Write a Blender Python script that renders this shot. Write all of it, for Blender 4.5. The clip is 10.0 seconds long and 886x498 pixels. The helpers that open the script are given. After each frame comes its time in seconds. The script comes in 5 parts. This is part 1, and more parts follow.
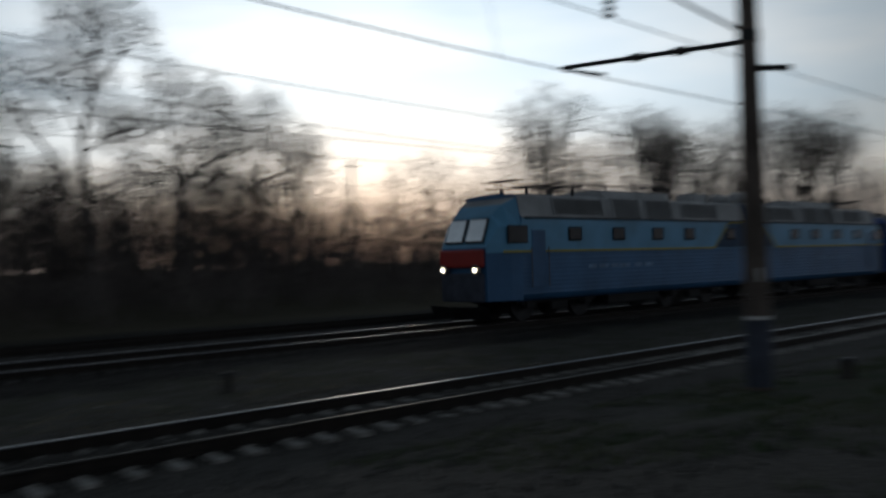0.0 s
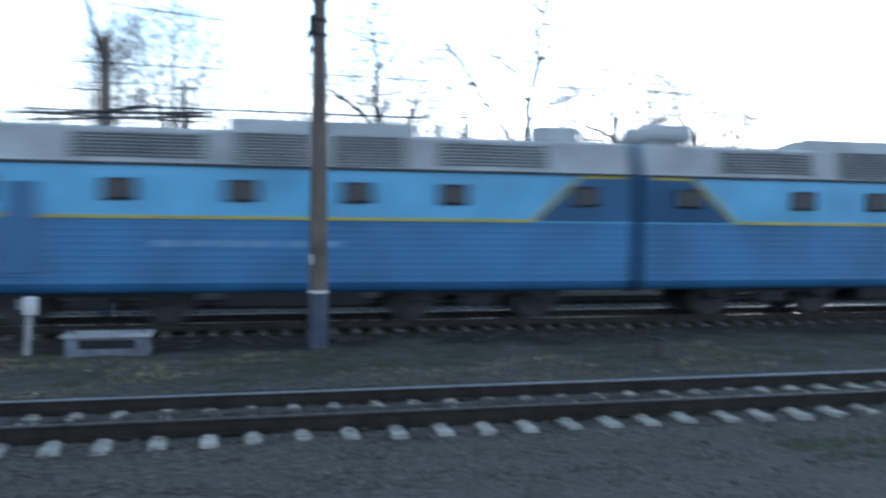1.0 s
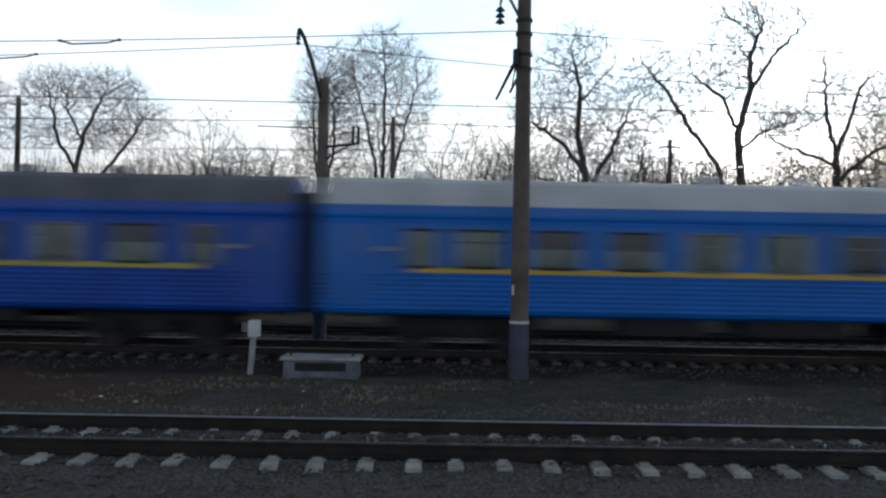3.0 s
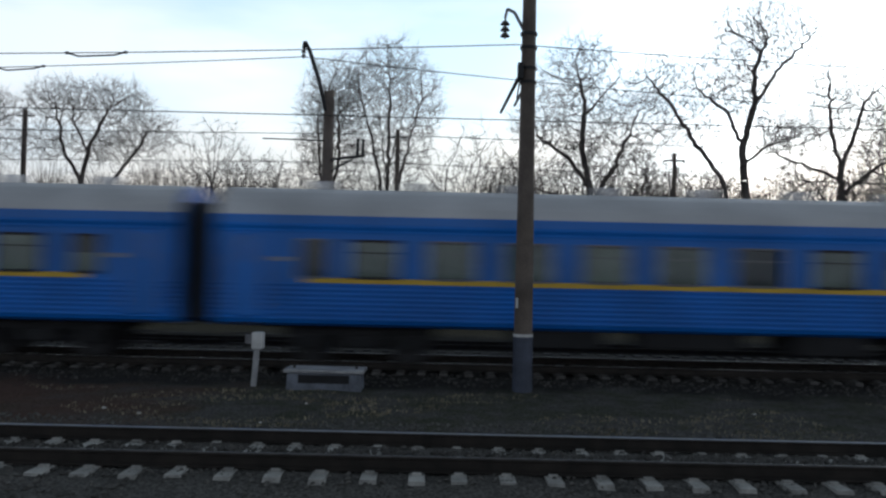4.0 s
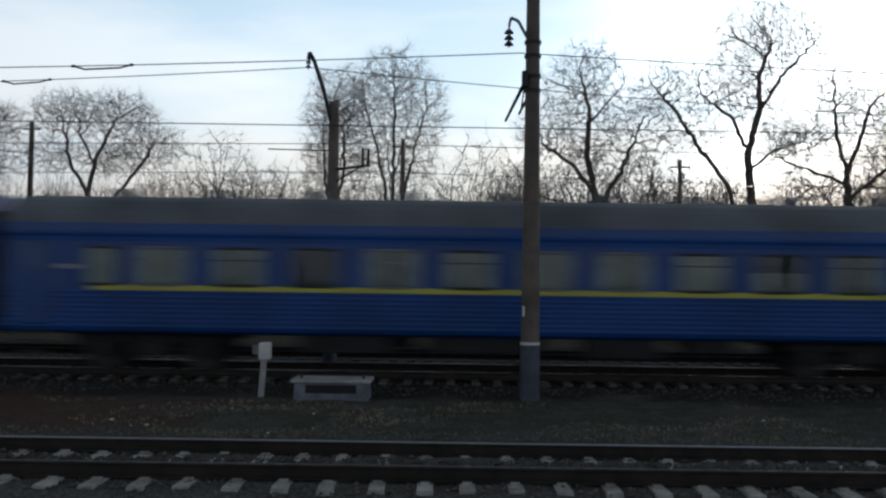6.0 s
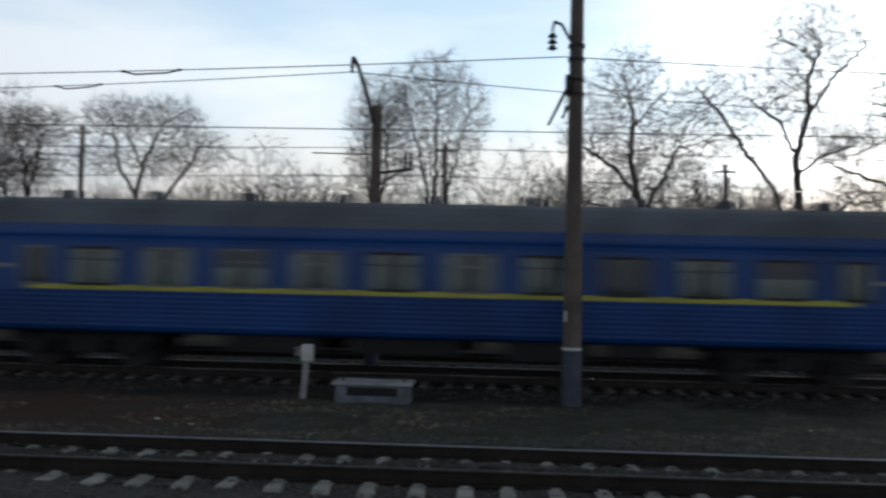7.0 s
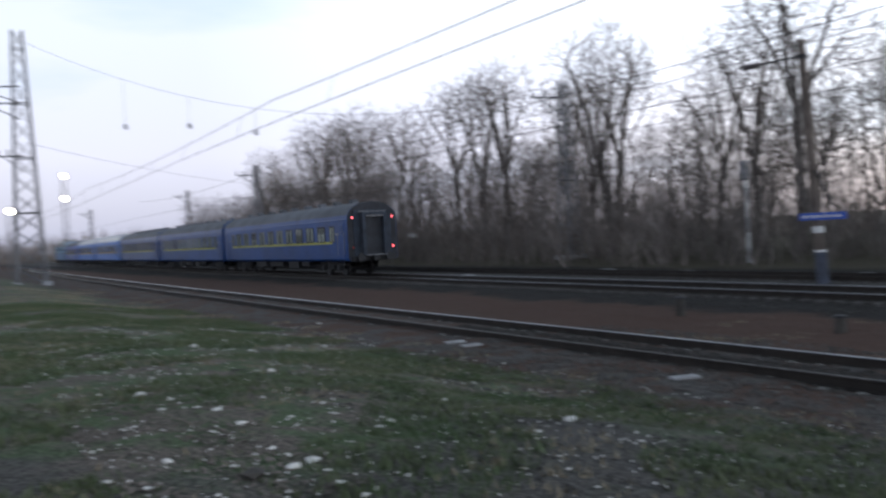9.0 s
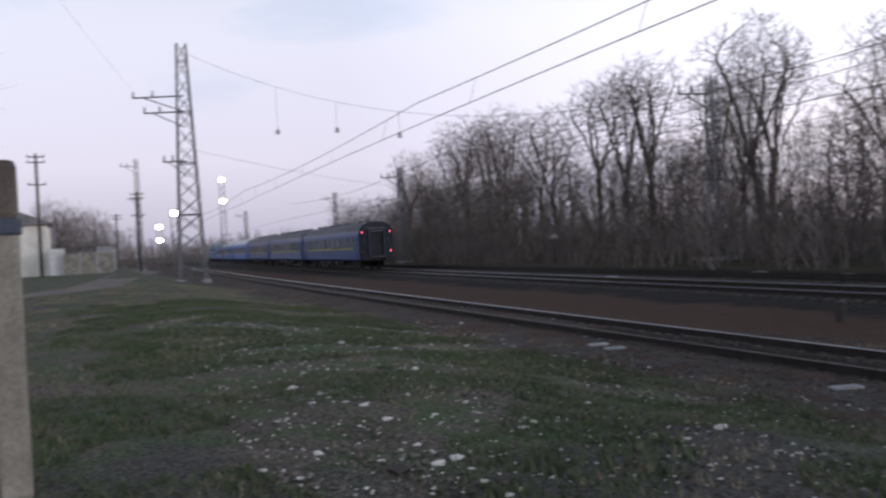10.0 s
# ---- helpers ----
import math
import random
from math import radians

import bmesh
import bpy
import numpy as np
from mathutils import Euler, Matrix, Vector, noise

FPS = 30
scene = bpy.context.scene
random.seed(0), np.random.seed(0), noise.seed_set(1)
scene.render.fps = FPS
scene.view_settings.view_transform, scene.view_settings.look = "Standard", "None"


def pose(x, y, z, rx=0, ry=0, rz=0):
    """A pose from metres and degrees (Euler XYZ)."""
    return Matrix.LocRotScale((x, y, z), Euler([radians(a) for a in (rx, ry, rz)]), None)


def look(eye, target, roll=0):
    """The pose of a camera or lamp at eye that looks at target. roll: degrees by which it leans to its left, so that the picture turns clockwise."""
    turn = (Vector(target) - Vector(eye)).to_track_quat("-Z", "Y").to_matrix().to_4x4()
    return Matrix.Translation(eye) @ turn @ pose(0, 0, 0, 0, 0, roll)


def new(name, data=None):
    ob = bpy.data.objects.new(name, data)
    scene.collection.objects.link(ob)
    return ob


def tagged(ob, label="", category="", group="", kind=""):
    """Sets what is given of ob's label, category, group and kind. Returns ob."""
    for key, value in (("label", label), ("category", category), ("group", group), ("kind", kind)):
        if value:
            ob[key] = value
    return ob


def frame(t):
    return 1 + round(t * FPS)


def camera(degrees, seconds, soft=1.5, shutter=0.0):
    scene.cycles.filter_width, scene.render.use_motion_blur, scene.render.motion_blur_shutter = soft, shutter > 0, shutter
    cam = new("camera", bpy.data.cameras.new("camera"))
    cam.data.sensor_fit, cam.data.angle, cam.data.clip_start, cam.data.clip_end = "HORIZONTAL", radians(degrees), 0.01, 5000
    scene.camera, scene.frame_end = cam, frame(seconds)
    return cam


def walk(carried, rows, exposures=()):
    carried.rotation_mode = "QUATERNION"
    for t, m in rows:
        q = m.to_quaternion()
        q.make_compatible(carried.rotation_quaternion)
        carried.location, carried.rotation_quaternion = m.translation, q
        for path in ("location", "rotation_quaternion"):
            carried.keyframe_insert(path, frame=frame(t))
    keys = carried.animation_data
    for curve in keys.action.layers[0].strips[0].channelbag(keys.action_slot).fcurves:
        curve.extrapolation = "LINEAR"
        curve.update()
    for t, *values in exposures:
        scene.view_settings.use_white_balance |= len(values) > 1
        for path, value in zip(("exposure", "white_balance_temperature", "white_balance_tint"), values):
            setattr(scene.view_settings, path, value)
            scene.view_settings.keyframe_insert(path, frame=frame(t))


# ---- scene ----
# Camera: it turns on the spot from the right over the passing train to the left
cam = camera(54.52, 10.0, soft=2.4, shutter=0.75)
walk(cam, [
    (0.0, pose(0.119, -0.045, 2.184, 90.87, 1.63, -41.69)),
    (0.5, pose(0.078, -0.018, 2.184, 88.79, -0.06, -25.71)),
    (1.0, pose(0.042, -0.005, 2.184, 88.88, -0.45, -13.59)),
    (1.5, pose(0.021, -0.001, 2.184, 90.77, -1.20, -6.60)),
    (2.0, pose(0.003, -0.000, 2.184, 90.53, -1.51, -0.96)),
    (3.5, pose(0.001, -0.000, 2.184, 91.14, -1.09, -0.27)),
    (4.0, pose(0.000, -0.000, 2.184, 91.62, -1.29, -0.09)),
    (4.5, pose(0.001, -0.000, 2.184, 92.00, -1.27, -0.20)),
    (5.0, pose(0.000, -0.000, 2.184, 92.20, -0.93, -0.14)),
    (6.5, pose(-0.003, -0.000, 2.184, 92.19, -0.98, 0.80)),
    (7.0, pose(-0.010, -0.000, 2.184, 92.41, -1.29, 3.06)),
    (7.5, pose(-0.039, -0.004, 2.184, 91.94, -1.15, 12.68)),
    (8.0, pose(-0.090, -0.024, 2.184, 89.33, -0.37, 30.21)),
    (8.5, pose(-0.133, -0.059, 2.184, 87.77, 2.12, 48.06)),
    (9.0, pose(-0.153, -0.086, 2.184, 88.94, 3.11, 58.54)),
    (9.5, pose(-0.161, -0.100, 2.184, 89.47, 3.29, 63.67)),
    (10.0, pose(-0.166, -0.112, 2.184, 89.49, 3.01, 67.90)),
], exposures=[
    (0.0, -1.7, 6300, 9), (0.5, -0.2, 5700, 7), (1.0, 1.35, 5300, 5), (1.5, 0.3, 5300, 6), (2.0, 0.15, 5700, 7),
    (3.5, 0.1, 6200, 9), (4.0, -0.12, 6250, 9), (5.0, -0.32, 6400, 9), (7.0, -0.3, 6400, 10), (7.5, -0.3, 6300, 10), (8.0, 0.35, 6100, 9),
    (8.5, 1.05, 5800, 8), (9.0, 0.6, 6200, 14), (10.0, 0.35, 6450, 22)])

# World: evening sky with thin cloud, the sun low behind the wood
SUN_TURN = radians(37)
world = bpy.data.worlds.new("evening_sky")
scene.world = world
world.use_nodes = True
wn, wl = world.node_tree.nodes, world.node_tree.links
bg = wn["Background"]
sky = wn.new("ShaderNodeTexSky")
sky.sky_type, sky.sun_disc = "NISHITA", False
sky.sun_elevation, sky.sun_rotation = radians(5), SUN_TURN
sky.air_density, sky.dust_density, sky.ozone_density = 1.0, 2.0, 1.5
coord = wn.new("ShaderNodeTexCoord")
cmap = wn.new("ShaderNodeMapping")
cmap.inputs["Scale"].default_value = (1.2, 1.2, 5.0)
cloud = wn.new("ShaderNodeTexNoise")
cloud.inputs["Scale"].default_value, cloud.inputs["Detail"].default_value = 2.2, 5.0
wl.new(coord.outputs["Generated"], cmap.inputs["Vector"])
wl.new(cmap.outputs["Vector"], cloud.inputs["Vector"])
cramp = wn.new("ShaderNodeValToRGB")
cramp.color_ramp.elements[0].position, cramp.color_ramp.elements[0].color = 0.36, (0.70, 0.85, 0.98, 1)
cramp.color_ramp.elements[1].position, cramp.color_ramp.elements[1].color = 0.60, (0.98, 1.03, 1.07, 1)
clear = wn.new("ShaderNodeMath")
clear.operation = "ADD"
wl.new(cloud.outputs["Fac"], clear.inputs[0])
wl.new(clear.outputs[0], cramp.inputs["Fac"])
skyamp = wn.new("ShaderNodeVectorMath")
skyamp.operation = "SCALE"
skyamp.inputs["Scale"].default_value = 0.045
wl.new(sky.outputs["Color"], skyamp.inputs[0])
cloudamp = wn.new("ShaderNodeVectorMath")
cloudamp.operation = "SCALE"
wl.new(cramp.outputs["Color"], cloudamp.inputs[0])
# the evening sky is bright near the horizon and dim overhead
split = wn.new("ShaderNodeSeparateXYZ")
wl.new(coord.outputs["Generated"], split.inputs[0])
fall = wn.new("ShaderNodeMapRange")
fall.interpolation_type = "SMOOTHSTEP"
for key, value in (("From Min", 0.22), ("From Max", 0.64), ("To Min", 1.0), ("To Max", 0.16)):
    fall.inputs[key].default_value = value
wl.new(split.outputs["Z"], fall.inputs["Value"])
# and brighter towards the set sun than behind the camera
sunward = wn.new("ShaderNodeVectorMath")
sunward.operation = "DOT_PRODUCT"
sunward.inputs[1].default_value = (math.sin(SUN_TURN), math.cos(SUN_TURN), 0)
wl.new(coord.outputs["Generated"], sunward.inputs[0])
turn = wn.new("ShaderNodeMapRange")
for key, value in (("From Min", -0.35), ("From Max", 0.95), ("To Min", 0.60), ("To Max", 1.30)):
    turn.inputs[key].default_value = value
wl.new(sunward.outputs["Value"], turn.inputs["Value"])
thin_out = wn.new("ShaderNodeMapRange")
for key, value in (("From Min", -0.1), ("From Max", 0.75), ("To Min", 0.2), ("To Max", -0.02)):
    thin_out.inputs[key].default_value = value
wl.new(sunward.outputs["Value"], thin_out.inputs["Value"])
wl.new(thin_out.outputs["Result"], clear.inputs[1])
shine = wn.new("ShaderNodeMath")
shine.operation = "MULTIPLY"
wl.new(fall.outputs["Result"], shine.inputs[0])
lobe = wn.new("ShaderNodeMapRange")
lobe.interpolation_type = "SMOOTHSTEP"
for key, value in (("From Min", 0.80), ("From Max", 1.0), ("To Min", 0.0), ("To Max", 2.1)):
    lobe.inputs[key].default_value = value
wl.new(sunward.outputs["Value"], lobe.inputs["Value"])
glow = wn.new("ShaderNodeMath")
glow.operation = "ADD"
wl.new(turn.outputs["Result"], glow.inputs[0])
wl.new(lobe.outputs["Result"], glow.inputs[1])
wl.new(glow.outputs[0], shine.inputs[1])
wl.new(shine.outputs[0], cloudamp.inputs["Scale"])
both = wn.new("ShaderNodeVectorMath")
both.operation = "ADD"
wl.new(skyamp.outputs["Vector"], both.inputs[0])
wl.new(cloudamp.outputs["Vector"], both.inputs[1])
# low down the sky is peach towards the set sun and dusty pink away from it
bands = []
for stops in (((0.0, (0.98, 0.76, 0.62)), (0.09, (0.98, 0.88, 0.79)), (0.19, (0.97, 0.98, 0.98)), (0.32, (0.93, 1.0, 1.05))),
              ((0.0, (0.60, 0.60, 0.70)), (0.10, (0.90, 0.86, 0.95)), (0.24, (0.97, 0.97, 1.01)), (0.40, (0.93, 1.0, 1.05)))):
    band = wn.new("ShaderNodeValToRGB")
    ramp_ = band.color_ramp
    while len(ramp_.elements) < len(stops):
        ramp_.elements.new(0.5)
    for el, (at_, col_) in zip(ramp_.elements, stops):
        el.position, el.color = at_, (*col_, 1)
    wl.new(split.outputs["Z"], band.inputs["Fac"])
    bands.append(band)
side_mix = wn.new("ShaderNodeMapRange")
side_mix.interpolation_type = "SMOOTHSTEP"
for key, value in (("From Min", -0.25), ("From Max", 0.75)):
    side_mix.inputs[key].default_value = value
wl.new(sunward.outputs["Value"], side_mix.inputs["Value"])
tint = wn.new("ShaderNodeMix")
tint.data_type = "RGBA"
wl.new(side_mix.outputs["Result"], tint.inputs["Factor"])
wl.new(bands[1].outputs["Color"], tint.inputs["A"])
wl.new(bands[0].outputs["Color"], tint.inputs["B"])
tinted = wn.new("ShaderNodeVectorMath")
tinted.operation = "MULTIPLY"
wl.new(both.outputs["Vector"], tinted.inputs[0])
wl.new(tint.outputs["Result"], tinted.inputs[1])
wl.new(tinted.outputs["Vector"], bg.inputs["Color"])
bg.inputs["Strength"].default_value = 1.0
sun = new("sun", bpy.data.lights.new("sun", "SUN"))
sun.data.energy, sun.data.angle, sun.data.color = 0.5, radians(12), (1.0, 0.82, 0.66)
sun.matrix_world = look((60 * math.sin(SUN_TURN), 60 * math.cos(SUN_TURN), 8), (0, 0, 0))


# ---- materials ----
def material(name, color, rough=0.7, metal=0.0, vary=0.25, grain=30.0, patch=2.0, bump=0.15, emit=None, second=None, coat=0.0):
    """Principled surface with variation at two scales and fine relief, in object space."""
    m = bpy.data.materials.new(name)
    m.use_nodes = True
    n, l = m.node_tree.nodes, m.node_tree.links
    p = n["Principled BSDF"]
    p.inputs["Roughness"].default_value, p.inputs["Metallic"].default_value = rough, metal
    p.inputs["Coat Weight"].default_value = coat
    tc = n.new("ShaderNodeTexCoord")
    info = n.new("ShaderNodeObjectInfo")
    shift = n.new("ShaderNodeVectorMath")
    shift.operation = "ADD"
    off = n.new("ShaderNodeVectorMath")
    off.operation = "SCALE"
    off.inputs[0].default_value = (37.0, 17.0, 29.0)
    l.new(info.outputs["Random"], off.inputs["Scale"])
    l.new(tc.outputs["Object"], shift.inputs[0])
    l.new(off.outputs["Vector"], shift.inputs[1])
    fine, broad = n.new("ShaderNodeTexNoise"), n.new("ShaderNodeTexNoise")
    fine.inputs["Scale"].default_value, fine.inputs["Detail"].default_value = grain, 6
    broad.inputs["Scale"].default_value, broad.inputs["Detail"].default_value = patch, 4
    for t in (fine, broad):
        l.new(shift.outputs["Vector"], t.inputs["Vector"])
    mix1 = n.new("ShaderNodeMix")
    mix1.data_type = "RGBA"
    dark = tuple(c * (1 - vary) for c in color)
    light = second or tuple(min(1, c * (1 + vary)) for c in color)
    ramp = n.new("ShaderNodeMapRange")
    ramp.inputs["From Min"].default_value, ramp.inputs["From Max"].default_value = 0.35, 0.65
    l.new(broad.outputs["Fac"], ramp.inputs["Value"])
    l.new(ramp.outputs["Result"], mix1.inputs["Factor"])
    mix1.inputs["A"].default_value, mix1.inputs["B"].default_value = (*dark, 1), (*light, 1)
    mix2 = n.new("ShaderNodeMix")
    mix2.data_type, mix2.blend_type = "RGBA", "OVERLAY"
    mix2.inputs["Factor"].default_value = min(1, vary * 1.6)
    l.new(mix1.outputs["Result"], mix2.inputs["A"])
    l.new(fine.outputs["Fac"], mix2.inputs["B"])
    l.new(mix2.outputs["Result"], p.inputs["Base Color"])
    if bump:
        b = n.new("ShaderNodeBump")
        b.inputs["Strength"].default_value, b.inputs["Distance"].default_value = bump, 0.02
        l.new(fine.outputs["Fac"], b.inputs["Height"])
        l.new(b.outputs["Normal"], p.inputs["Normal"])
    if emit:
        p.inputs["Emission Color"].default_value, p.inputs["Emission Strength"].default_value = (*emit[0], 1), emit[1]
    return m


RAIL = material("rusty_rail_steel", (0.022, 0.017, 0.014), 0.75, 0.2, 0.4, 60, 3)
DULLTOP = material("dull_rail_head", (0.10, 0.09, 0.085), 0.5, 0.7, 0.3, 80, 6, 0.03)
RAILTOP = material("polished_rail_head", (0.50, 0.50, 0.52), 0.30, 1.0, 0.1, 80, 6, 0.02)
SLEEPER = material("weathered_concrete_sleeper", (0.34, 0.33, 0.31), 0.85, 0, 0.3, 40, 3)
OLDSLEEPER = material("oily_dark_sleeper", (0.082, 0.076, 0.072), 0.85, 0, 0.35, 40, 3)
DARKSTONE = material("oily_ballast_stone", (0.06, 0.056, 0.052), 0.9, 0, 0.45, 25, 9)
STONE = material("ballast_stone", (0.10, 0.095, 0.088), 0.9, 0, 0.45, 25, 9)
CONCRETE = material("pole_concrete", (0.13, 0.105, 0.09), 0.85, 0, 0.3, 35, 1.3)
BOXGREY = material("blue_grey_concrete", (0.15, 0.165, 0.20), 0.85, 0, 0.3, 30, 2)
PALECON = material("pale_concrete", (0.34, 0.34, 0.35), 0.85, 0, 0.2, 35, 2)
OLDPOST = material("weathered_tan_concrete", (0.26, 0.24, 0.20), 0.85, 0, 0.3, 30, 1.5)
BLUEBASE = material("dark_blue_paint", (0.055, 0.065, 0.095), 0.7, 0, 0.3, 40, 2)
WHITEPAINT = material("white_paint", (0.62, 0.62, 0.61), 0.6, 0, 0.15, 50, 3)
STEEL = material("galvanised_steel", (0.20, 0.20, 0.21), 0.55, 0.7, 0.25, 50, 4)
DARKSTEEL = material("dark_steel", (0.035, 0.035, 0.038), 0.6, 0.4, 0.3, 50, 3)
BLACK = material("black_undergear", (0.012, 0.012, 0.014), 0.75, 0.1, 0.4, 40, 2)
WIRE = material("dull_copper_wire", (0.05, 0.05, 0.05), 0.6, 0.5, 0.2)
PORCELAIN = material("brown_porcelain", (0.07, 0.06, 0.06), 0.25, 0, 0.2)
BARK = material("grey_brown_bark", (0.115, 0.10, 0.092), 0.9, 0, 0.35, 14, 1.0)
TWIG = material("thin_twigs", (0.17, 0.148, 0.138), 0.9, 0, 0.3, 5, 0.4, 0)
SCRUB = material("dry_scrub", (0.16, 0.138, 0.126), 0.95, 0, 0.35, 5, 0.4, 0)
GRASS = material("short_spring_grass", (0.085, 0.135, 0.055), 0.85, 0, 0.3, 9, 0.7, 0, second=(0.12, 0.135, 0.07))
DRYGRASS = material("dry_grass", (0.27, 0.23, 0.16), 0.9, 0, 0.35, 9, 0.7, 0)
LITTER = material("pale_litter", (0.72, 0.70, 0.66), 0.7, 0, 0.15, 30, 5)
LIGHTBLUE = material("light_blue_loco_paint", (0.14, 0.39, 0.62), 0.42, 0, 0.16, 60, 0.6, 0.03)
MIDBLUE = material("mid_blue_loco_paint", (0.055, 0.165, 0.335), 0.45, 0, 0.2, 60, 0.6, 0.03)
LOCOGREY = material("grey_loco_roof", (0.38, 0.395, 0.405), 0.6, 0, 0.22, 30, 0.7, 0.05)
YELLOW = material("yellow_stripe", (0.46, 0.40, 0.06), 0.5, 0, 0.15, 60, 1)
DULLYELLOW = material("dull_yellow_stripe", (0.46, 0.45, 0.07), 0.55, 0, 0.2, 60, 1)
ORANGE = material("orange_yellow_stripe", (0.66, 0.42, 0.04), 0.5, 0, 0.15, 60, 1)
REDPAINT = material("red_paint", (0.36, 0.03, 0.025), 0.45, 0, 0.2, 50, 1)
NAVY = material("navy_coach_paint", (0.004, 0.054, 0.225), 0.40, 0, 0.22, 50, 0.5, 0.03)
BRIGHTBLUE = material("bright_blue_coach_paint", (0.006, 0.145, 0.54), 0.38, 0, 0.16, 50, 0.5, 0.03)
ROYAL = material("royal_blue_coach_paint", (0.004, 0.070, 0.40), 0.38, 0, 0.18, 50, 0.5, 0.03)
DARKROOF = material("sooty_coach_roof", (0.11, 0.12, 0.14), 0.7, 0, 0.3, 20, 0.5)
SILVERROOF = material("silver_coach_roof", (0.56, 0.56, 0.58), 0.5, 0.2, 0.15, 20, 0.5)
CURTAIN = material("pale_window_curtain", (0.24, 0.27, 0.25), 0.9, 0, 0.2, 20, 2)
INSIDE_SHADE = material("painted_inside_dimness", (0.032, 0.044, 0.055), 0.9, 0, 0.3, 10, 2)
FADED = material("faded_lettering", (0.17, 0.30, 0.48), 0.6, 0, 0.25, 50, 3)
SOOT = material("sooty_end_wall", (0.022, 0.024, 0.032), 0.7, 0, 0.4, 30, 1.5)
RUBBER = material("black_rubber_bellows", (0.032, 0.04, 0.056), 0.85, 0, 0.3, 30, 2)
SIGNBLUE = material("blue_sign_enamel", (0.03, 0.10, 0.50), 0.4, 0, 0.1, 40, 2)
WALLPAINT = material("pale_plaster", (0.66, 0.64, 0.58), 0.9, 0, 0.15, 20, 0.6)
ROOFSHEET = material("grey_roof_sheet", (0.16, 0.16, 0.17), 0.7, 0, 0.25, 12, 1)
EARTH = material("trodden_earth", (0.17, 0.148, 0.13), 0.95, 0, 0.3, 12, 0.8)
DARKWOOD = material("dark_wet_wood", (0.05, 0.045, 0.04), 0.85, 0, 0.35, 25, 2)
LAMPGLOW = material("yard_lamp_glow", (0.9, 0.9, 0.8), 0.5, 0, 0.05, 10, 2, 0, emit=((1.0, 0.97, 0.80), 40))
HEADGLOW = material("headlight_glow", (0.9, 0.9, 0.8), 0.5, 0, 0.05, 10, 2, 0, emit=((1.0, 0.86, 0.62), 30))
TAILGLOW = material("tail_lamp_glow", (0.8, 0.1, 0.1), 0.5, 0, 0.05, 10, 2, 0, emit=((1.0, 0.12, 0.14), 3.0))
GLASS = bpy.data.materials.new("window_glass")
GLASS.use_nodes = True
gp = GLASS.node_tree.nodes["Principled BSDF"]
gp.inputs["Base Color"].default_value = (0.85, 0.9, 0.88, 1)
gp.inputs["Roughness"].default_value, gp.inputs["Transmission Weight"].default_value, gp.inputs["IOR"].default_value = 0.05, 1.0, 1.1
SKYPANE = material("sky_reflecting_pane", (0.86, 0.90, 0.94), 0.10, 1.0, 0.05, 20, 2, 0)
gp.inputs["Coat Weight"].default_value, gp.inputs["Coat Roughness"].default_value = 0.6, 0.04


